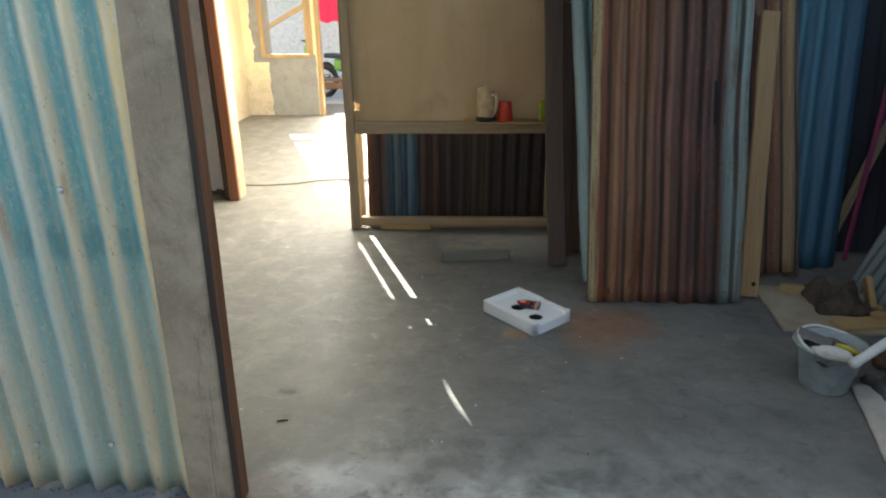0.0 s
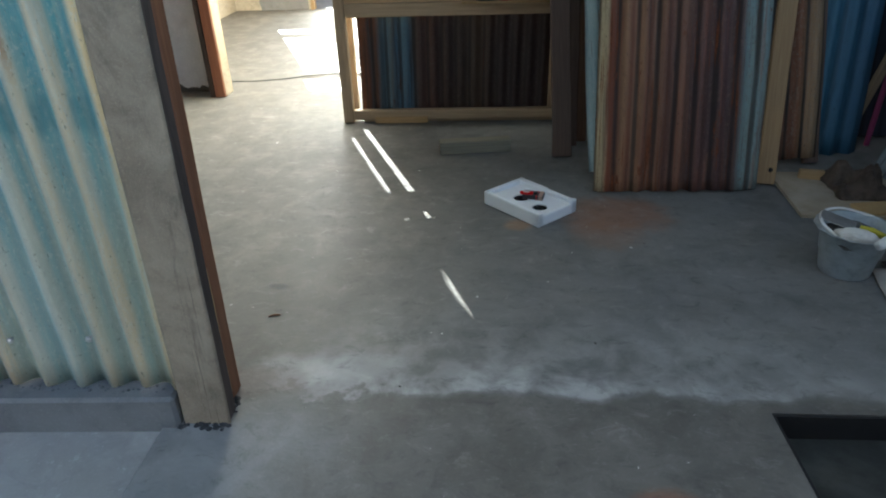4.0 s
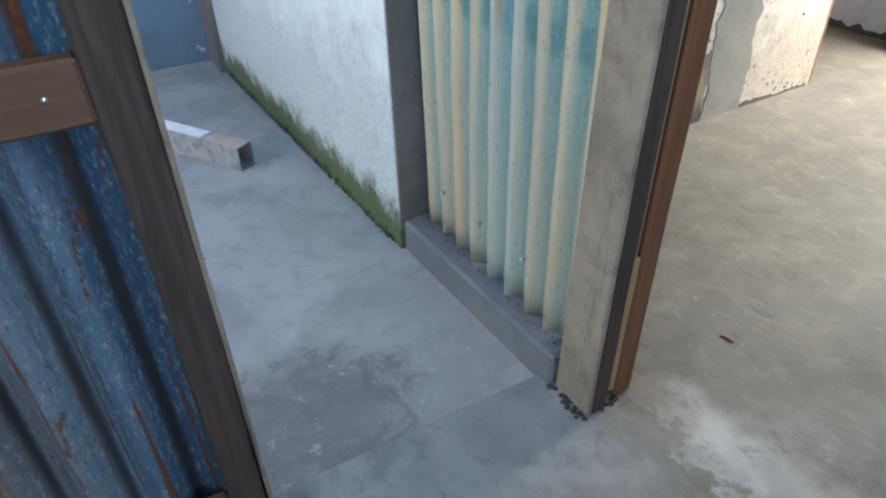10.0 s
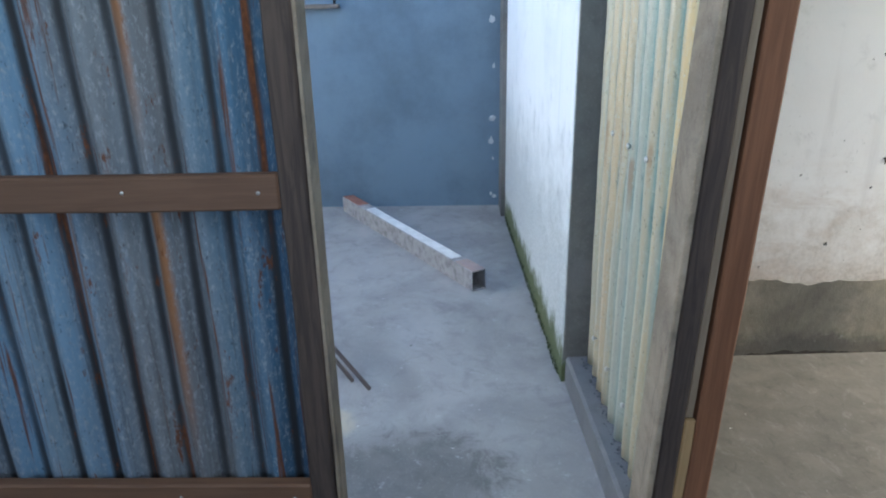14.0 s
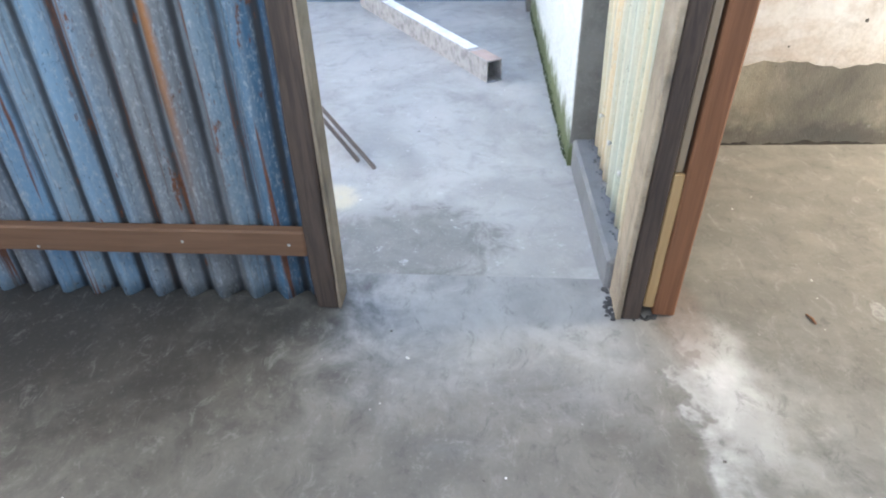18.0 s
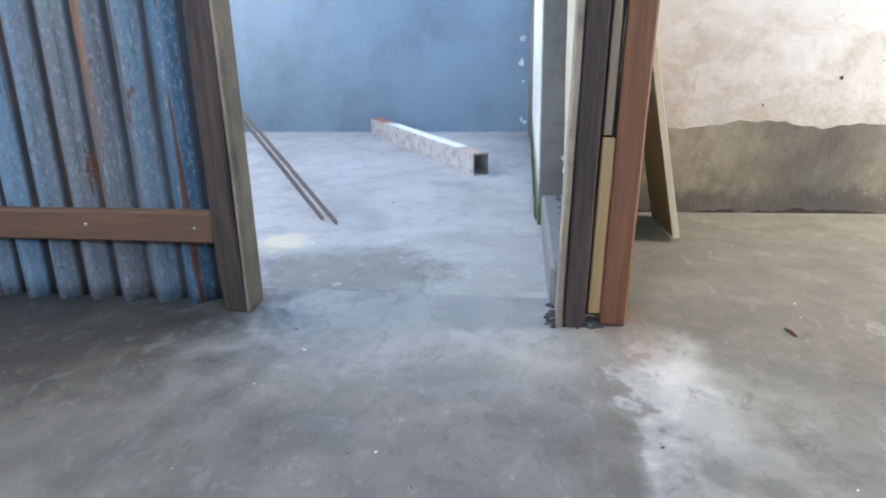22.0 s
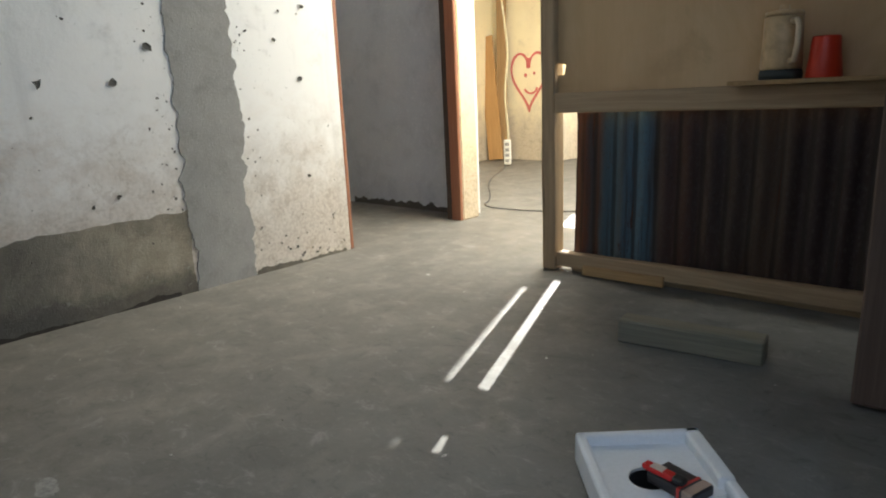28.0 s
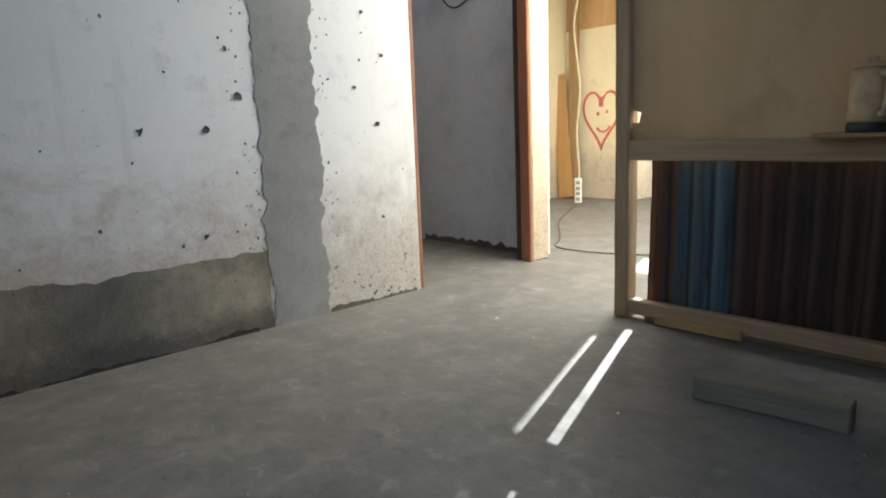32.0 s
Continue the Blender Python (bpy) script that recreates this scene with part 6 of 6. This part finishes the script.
# ---- the front room beyond the partition ----
def window_and_door():
    y = 10.93
    w = thing("window_1", "open window hole with rough pale timber frame and transom", "window", kind="structure")
    for nm, x0, x1, z0, z1 in (("frame_post", -3.41, -3.34, 0.95, 3.2), ("frame_post", -2.62, -2.55, 0.95, 3.0), ("sill", -3.34, -2.62, 0.93, 0.985), ("transom", -3.34, -2.62, 2.50, 2.57), ("head", -3.34, -2.62, 2.90, 2.93)):
        part(nm, span(x0, x1, y - 0.03, y + 0.10, z0, z1, 0.005), M_LUMBER if nm != "transom" else M_GREYWOOD, w)
    d = thing("door_1", "open front doorway with slim pale timber frame", "door", kind="structure")
    for nm, x0, x1, z0, z1 in (("jamb", -2.485, -2.425, 0.0, 2.9), ("jamb", -1.41, -1.35, 0.0, 2.9), ("head", -2.425, -1.41, 2.40, 2.48), ("head", -2.425, -1.41, 2.60, 2.74)):
        part(nm, span(x0, x1, y - 0.035, y + 0.10, z0, z1, 0.005), M_LUMBER, d)
    ragged_patch("mortar_patch", FAR_A, FAR_B, 0.55, 0.86, 0.86, 2.45, M_PATCH, far_w, "rough grey mortar round the window", 0.006, (0.09, 0.0, 0.0, 0.05), 6, side=1)
    ragged_patch("mortar_patch", FAR_A, FAR_B, 0.80, 1.58, -0.02, 0.98, M_PATCH, far_w, "rough grey mortar below the window", 0.009, (0.06, 0.02, 0.0, 0.02), 7, side=1)
    for z in (3.12, 3.34):
        tagged(part("tie_beam", board(0.09, 0.06, 6.8, int(z * 50), 0.004), M_GREYWOOD, None, "", pose(-4.7, 10.87, z, 0, 90, 0)), "brown sawn tie beam across the front room", "beam", "tie beams", "structure")
    tagged(part("wall_post", board(0.08, 0.07, 0.95, 77, 0.005), M_LUMBER, None, "", pose(-3.44, 10.87, 2.42)), "pale timber stud above the window", "beam", kind="structure")
    for k in range(4):
        tagged(part("rafter", board(0.11, 0.06, 5.5, 90 + k, 0.005), M_GREYWOOD, None, "", pose((-4.4, -3.9, 0.85, 1.4)[k], 5.35, 3.33, -90, 0, 0)), "brown roof rafter", "beam", "roof rafters", "structure")


def heart():
    red = plain("spray_red", (0.62, 0.15, 0.13), 0.8, 0, 0.35, 20)
    h = thing("heart_graffiti", "red sprayed heart with a smiling face on the cream wall", "graffiti", pose(-4.18, 9.795, 1.02))
    pts = []
    for k in range(49):
        t = 2 * math.pi * k / 48
        x, z = 16 * math.sin(t) ** 3, 13 * math.cos(t) - 5 * math.cos(2 * t) - 2 * math.cos(3 * t) - math.cos(4 * t)
        pts.append((x / 16 * 0.285, 0.0, z / 15 * 0.39 + 0.08))
    def flat_stroke(pts, w):
        verts, faces = [], []
        for i, p in enumerate(pts):
            p = Vector(p)
            q = (Vector(pts[min(i + 1, len(pts) - 1)]) - Vector(pts[max(i - 1, 0)])).normalized()
            nrm = Vector((-q.z, 0, q.x)) * (w * (1 + 0.4 * noise.noise((i * 0.3, w, 0))))
            verts += [p + nrm, p - nrm, p + nrm + Vector((0, 0.003, 0)), p - nrm + Vector((0, 0.003, 0))]
            if i:
                o = 4 * i
                faces += [(o - 4, o - 3, o + 1, o), (o - 2, o + 2, o + 3, o - 1), (o - 4, o, o + 2, o - 2), (o - 3, o - 1, o + 3, o + 1)]
        return mesh_from("stroke", verts, faces, red)
    part("outline", flat_stroke(pts, 0.017), None, h)
    part("mouth", flat_stroke([(0.11 * math.cos(a) + 0.03, 0, 0.11 * math.sin(a) - 0.02) for a in [math.pi * (1.15 + 0.75 * k / 12) for k in range(13)]], 0.014), None, h)
    part("eye", mesh_from("eye", *lathe([(0.001, 0.0), (0.026, 0.001), (0.02, 0.003), (0.001, 0.004)], 12), red), None, h, "", pose(-0.05, 0.0, 0.11, 90))
    part("eye", mesh_from("eye", *lathe([(0.001, 0.0), (0.020, 0.001), (0.016, 0.003), (0.001, 0.004)], 12), red), None, h, "", pose(0.09, 0.0, 0.13, 90))
    part("drip", flat_stroke([(0.0, -0.005, 0.20), (0.0, -0.005, 0.27), (0.005, -0.005, 0.33)], 0.03), None, h)


def front_room_things():
    cord = plain("yellow_cord", (0.62, 0.55, 0.34), 0.5)
    st = thing("power_strip", "pale power strip hanging just above the floor on its cord", "power strip", pose(-3.96, 9.0, 0.0, 0, 0, 25))
    part("cord", mesh_from("cord", *tube(smooth_line([(0.0, 0.0, 0.18), (0.01, 0.01, 0.45), (-0.02, 0.02, 0.9), (0.02, 0.02, 1.4), (-0.01, 0.02, 1.75), (-0.05, 0.03, 2.2), (0.03, 0.02, 2.7), (0.0, 0.0, 3.36)]), 0.011, 8), cord, True), None, st, "pale yellow cord")
    part("body", box(0.085, 0.045, 0.31, 0.008, (0, 0, 0.03)), plain("strip_white", (0.76, 0.74, 0.66), 0.4), st)
    for k in range(4):
        part("socket", box(0.05, 0.006, 0.04, 0.003, (0, -0.024, 0.06 + k * 0.068)), plain("socket_grey", (0.30, 0.29, 0.27), 0.4) if k == 0 else bpy.data.materials["socket_grey"], st)
    blk = plain("black_cable", (0.04, 0.038, 0.035), 0.5)
    loop = [(-3.96, 8.96, 0.008), (-3.3, 7.8, 0.008), (-2.7, 7.05, 0.008), (-2.48, 6.75, 0.008), (-2.40, 6.60, 0.008), (-2.25, 6.50, 0.008), (-2.0, 6.50, 0.008), (-1.75, 6.56, 0.008), (-1.3, 6.75, 0.008), (-0.6, 6.7, 0.008)]
    rod_thing("floor_cable", "thin dark cable trailing across the cement floor", "cable", smooth_line(loop), 0.005, blk, 6)
    rod_thing("hanging_cable", "grey flexible conduit hanging from the roof to the wall end", "cable", smooth_line([(-2.05, 6.2, 2.47), (-2.06, 6.12, 2.36), (-2.0, 6.1, 2.28), (-1.88, 6.15, 2.26), (-1.75, 6.25, 2.34), (-1.69, 6.3, 2.6), (-1.72, 6.32, 2.9), (-1.82, 6.35, 3.4)]), 0.011, plain("conduit", (0.06, 0.067, 0.078), 0.5), 8)
    rod_thing("wall_cable", "thin dark cable stapled in a loop on the white wall", "cable", smooth_line([(-3.29, 6.170, 2.44), (-3.25, 6.170, 2.15), (-3.18, 6.168, 2.03), (-3.07, 6.166, 1.98), (-2.94, 6.164, 2.01), (-2.86, 6.162, 2.08), (-2.83, 6.162, 2.44)]), 0.008, blk, 6)
    leaning("plank", "pale pine board leaning in the corner of the front room", "plank", board_mesh(0.225, 0.025, 1.67, wood("orange_board", (0.40, 0.22, 0.075), (0.52, 0.30, 0.11)), 85), (-4.60, 9.58, 0.012), (-4.795, 9.66, 1.66), (1.0, 0.1, 0))
    leaning("plank", "tall yellow timber standing in the corner of the front room", "plank", board_mesh(0.13, 0.06, 3.3, wood("brown_timber", (0.22, 0.13, 0.05), (0.34, 0.21, 0.09)), 86), (-4.545, 9.665, 0.012), (-4.545, 9.735, 3.25), (1.0, 0.1, 0))


window_and_door()
heart()
front_room_things()


# ---- the street front outside ----
def outside():
    tagged(part("ground", span(-60, 60, -60, 60, -0.6, -0.36, 0), concrete("dusty_ground", (0.42, 0.38, 0.31), (0.52, 0.48, 0.40), 0.4)), "pale dusty ground", "ground", kind="structure")
    tagged(part("pavement", span(-9, 6, 10.8, 17.0, -0.36, -0.06, 0.01), concrete("yard_front_cement", (0.50, 0.47, 0.41), (0.60, 0.57, 0.50))), "sunlit pale cement forecourt", "pavement", kind="structure")
    bench = thing("bench", "low brown wooden bench outside the front door", "bench", pose(-2.75, 12.87, -0.06))
    part("seat", span(-0.35, 0.9, -0.18, 0.18, 0.40, 0.44, 0.006), M_RAIL, bench)
    for x in (-0.28, 0.82):
        for y in (-0.13, 0.13):
            part("leg", span(x - 0.03, x + 0.03, y - 0.03, y + 0.03, 0, 0.40, 0.004), M_RAIL, bench)
    part("apron", span(-0.25, 0.79, -0.14, -0.11, 0.26, 0.38, 0.004), M_RAIL, bench)
    ln = rod_thing("clothes_line", "thin clothes line outside the door", "clothes line", [(-3.15, 13.0, 2.262), (-2.2, 13.0, 2.258), (-0.68, 16.6, 2.5)], 0.006, M_PVC, 6)
    n = 16
    verts = [(-3.0 + 0.75 * i / n, 12.997 + 0.03 * math.sin(i * 1.3 + j * 0.2) * min(1, j / 3) + s * 0.006, 2.262 - 0.85 * j / n + 0.02 * math.sin(i) * min(1, j / 3)) for s in (0, 1) for j in range(n + 1) for i in range(n + 1)]
    row, lay = n + 1, (n + 1) ** 2
    faces = [f for j in range(n) for i in range(n) for q in [j * row + i] for f in ((q, q + 1, q + 1 + row, q + row), (lay + q, lay + q + row, lay + q + row + 1, lay + q + 1))]
    tagged(part("hung_cloth", mesh_from("hung_cloth", verts, faces, plain("magenta_cloth", (0.62, 0.02, 0.10), 0.8), True), None), "magenta cloth hanging on the clothes line", "cloth")
    br = thing("brace_frame", "rough timber post with a diagonal brace outside the window", "timber frame", pose(-3.15, 13.0, -0.06))
    part("post", board(0.12, 0.10, 2.6, 91, 0.006), M_LUMBER, br)
    part("brace", board(0.08, 0.06, 1.25, 92, 0.006), M_LUMBER, br, "", pose(-0.85, 0.0, 1.35, 0, 62, 0))
    part("beam", board(0.10, 0.08, 2.8, 93, 0.006), M_LUMBER, br, "", pose(-1.4, 0.0, 2.55, 0, 90, 0))
    motorcycle(pose(-3.72, 13.3, -0.062, 0, 0, 20) @ Matrix.Diagonal((1.1, 1.1, 1.12, 1.0)))
    motorcycle(pose(-2.75, 14.4, -0.062, 0, 0, -35))
    wallm = plain("white_shed", (0.78, 0.77, 0.73), 0.8)
    shed = thing("shed", "white-walled shed with blue tarpaulin eave across the forecourt", "shed", pose(-3.6, 16.0, -0.3))
    part("wall", span(-3.2, 2.6, 0, 0.15, 0, 2.6, 0.01), wallm, shed)
    part("eave", span(-3.4, 0.9, -0.9, 0.2, 2.62, 2.68, 0.01), plain("blue_tarp", (0.05, 0.25, 0.5), 0.5), shed, "blue tarpaulin eave")
    tree("garden_tree", -0.7, 16.6, 4.2, 3)
    tree("garden_tree", 2.6, 18.0, 5.0, 4)
    tree("garden_tree", -8.2, 19.0, 5.5, 5)


def motorcycle(m):
    g = thing("motorcycle", "parked motorcycle with lime-green fairing on the forecourt", "motorcycle", m, "parked motorcycles")
    tyre, chrome = plain("tyre", (0.02, 0.02, 0.02), 0.8), plain("chrome_part", (0.5, 0.5, 0.5), 0.25, 0.9)
    green, seatm = plain("lime_fairing", (0.25, 0.5, 0.03), 0.3), plain("seat_black", (0.03, 0.03, 0.03), 0.5)
    for x in (-0.62, 0.62):
        ring = [(x + 0.27 * math.cos(2 * math.pi * k / 24), 0, 0.28 + 0.27 * math.sin(2 * math.pi * k / 24)) for k in range(25)]
        w = part("wheel", mesh_from("wheel", *tube(ring, 0.045, 8, False), tyre, True), None, g)
        part("rim", mesh_from("rim", *tube([(p[0] * 0.8 + x * 0.2, 0, (p[2] - 0.28) * 0.8 + 0.28) for p in ring], 0.015, 6, False), chrome, True), None, w)
        part("hub", mesh_from("hub", *tube([(x, -0.06, 0.28), (x, 0.06, 0.28)], 0.05, 10), chrome, True), None, w)
    part("body", box(0.62, 0.2, 0.26, 0.07, (0.0, 0, 0.42), None, 3), green, g)
    part("engine", box(0.36, 0.22, 0.24, 0.04, (0.02, 0, 0.2), None, 2), chrome, g)
    part("seat", box(0.62, 0.24, 0.1, 0.04, (-0.28, 0, 0.68), None, 3), seatm, g)
    part("fairing", box(0.26, 0.26, 0.34, 0.08, (0.46, 0, 0.6), None, 3), green, g)
    part("fork", mesh_from("fork", *tube([(0.62, 0.07, 0.28), (0.44, 0.07, 0.92)], 0.02, 8), chrome, True), None, g)
    part("fork", mesh_from("fork", *tube([(0.62, -0.07, 0.28), (0.44, -0.07, 0.92)], 0.02, 8), chrome, True), None, g)
    part("handlebar", mesh_from("handlebar", *tube([(0.34, -0.34, 0.98), (0.42, -0.2, 0.97), (0.45, 0, 0.96), (0.42, 0.2, 0.97), (0.34, 0.34, 0.98)], 0.016, 8), seatm, True), None, g)
    part("headlight", mesh_from("headlight", *lathe([(0.001, 0), (0.08, 0.0), (0.085, 0.03), (0.05, 0.08), (0.001, 0.09)], 16), chrome, True), None, g, "", pose(0.62, 0, 0.8, 0, -90, 0))


M_LEAF = plain("leaf", (0.06, 0.12, 0.025), 0.6, 0, 0.4, 3)
M_BARK = wood("bark", (0.10, 0.075, 0.055), (0.16, 0.12, 0.09))


def tree(name, x, y, h, seed):
    rng = random.Random(seed)
    t = thing(name, "leafy green garden tree with a slim trunk", "tree", pose(x, y, -0.36), "garden trees")
    part("trunk", mesh_from("trunk", *tube([(0, 0, 0), (0.05, 0.02, h * 0.3), (-0.03, 0.05, h * 0.6), (0.04, 0.0, h * 0.85)], 0.1, 10, True, [0.13, 0.10, 0.07, 0.03]), M_BARK, True), None, t)
    verts, faces, tips = [], [], []
    for k in range(12):
        a, z0 = rng.uniform(0, 6.28), rng.uniform(0.35, 0.8) * h
        tip = Vector((math.cos(a) * rng.uniform(0.6, 1.3), math.sin(a) * rng.uniform(0.6, 1.3), z0 + rng.uniform(0.3, 0.9)))
        tips.append(tip)
        v, f = tube([(0, 0, z0), tip * 0.5 + Vector((0, 0, z0 * 0.5)), tip], 0.03, 6, True, [0.04, 0.028, 0.012])
        o = len(verts)
        verts += v
        faces += [tuple(i + o for i in q) for q in f]
    part("limbs", mesh_from("limbs", verts, faces, M_BARK, True), None, t)
    verts, faces = [], []
    for k in range(1500):
        c = rng.choice(tips) + Vector((rng.gauss(0, 0.33), rng.gauss(0, 0.33), rng.gauss(0.05, 0.3)))
        u = Vector((rng.gauss(0, 1), rng.gauss(0, 1), rng.gauss(0, 0.6))).normalized() * rng.uniform(0.07, 0.14)
        w = u.orthogonal().normalized() * u.length * 0.4
        o = len(verts)
        verts += [c - u, c + w, c + u, c - w]
        faces.append((o, o + 1, o + 2, o + 3))
    part("crown", mesh_from("crown", verts, faces, M_LEAF), None, t)


outside()


# ---- small litter on the floors ----
def litter():
    rng = random.Random(12)
    verts, faces = [], []
    for k in range(140):
        if rng.random() < 0.35:
            x, y, z = rng.uniform(-4.4, -1.0), rng.uniform(-0.6, 1.6), -0.022
        else:
            x, y, z = rng.uniform(-1.9, 1.2) , rng.uniform(0.2, 4.9), 0.0
            if x < -0.6 and y < 2.1:
                continue
        r = rng.choice((0.0025, 0.003, 0.003, 0.004, 0.006))
        o = len(verts)
        c = Vector((x, y, z))
        a = rng.uniform(0, 6.28)
        ex, ey = Vector((math.cos(a), math.sin(a), 0)) * r * rng.uniform(1, 2), Vector((-math.sin(a), math.cos(a), 0)) * r
        verts += [c - ex, c - ey, c + ex, c + ey, c + Vector((0, 0, r * 0.7))]
        faces += [(o, o + 1, o + 4), (o + 1, o + 2, o + 4), (o + 2, o + 3, o + 4), (o + 3, o, o + 4)]
    gm = mat("grit", 0.9)
    n = Net(gm)
    n.color(n.ramp(n.noise(n.world_pos(), 9, 2), [(0.42, (0.10, 0.09, 0.08)), (0.5, (0.45, 0.43, 0.40)), (0.58, (0.74, 0.73, 0.70))]))
    tagged(part("grit", mesh_from("grit", verts, faces, gm), None), "scattered grit and plaster crumbs on the floor", "grit", kind="stuff")
    tagged(part("twig", mesh_from("twig", *tube([(-0.675, 2.468, 0.004), (-0.65, 2.480, 0.005), (-0.625, 2.482, 0.004)], 0.005, 6, True, [0.003, 0.005, 0.003]), M_RED, True), None), "small reddish splinter on the floor", "splinter")
    tagged(part("plaster_splash", lumpy(0.040, 0.024, 0.0012, 44, 0.9), plain("splash", (0.27, 0.262, 0.24), 0.9, 0, 0.4, 60), None, "", pose(-0.705, 2.725, 0.0)), "pale dried plaster splash on the floor", "plaster splash")


litter()
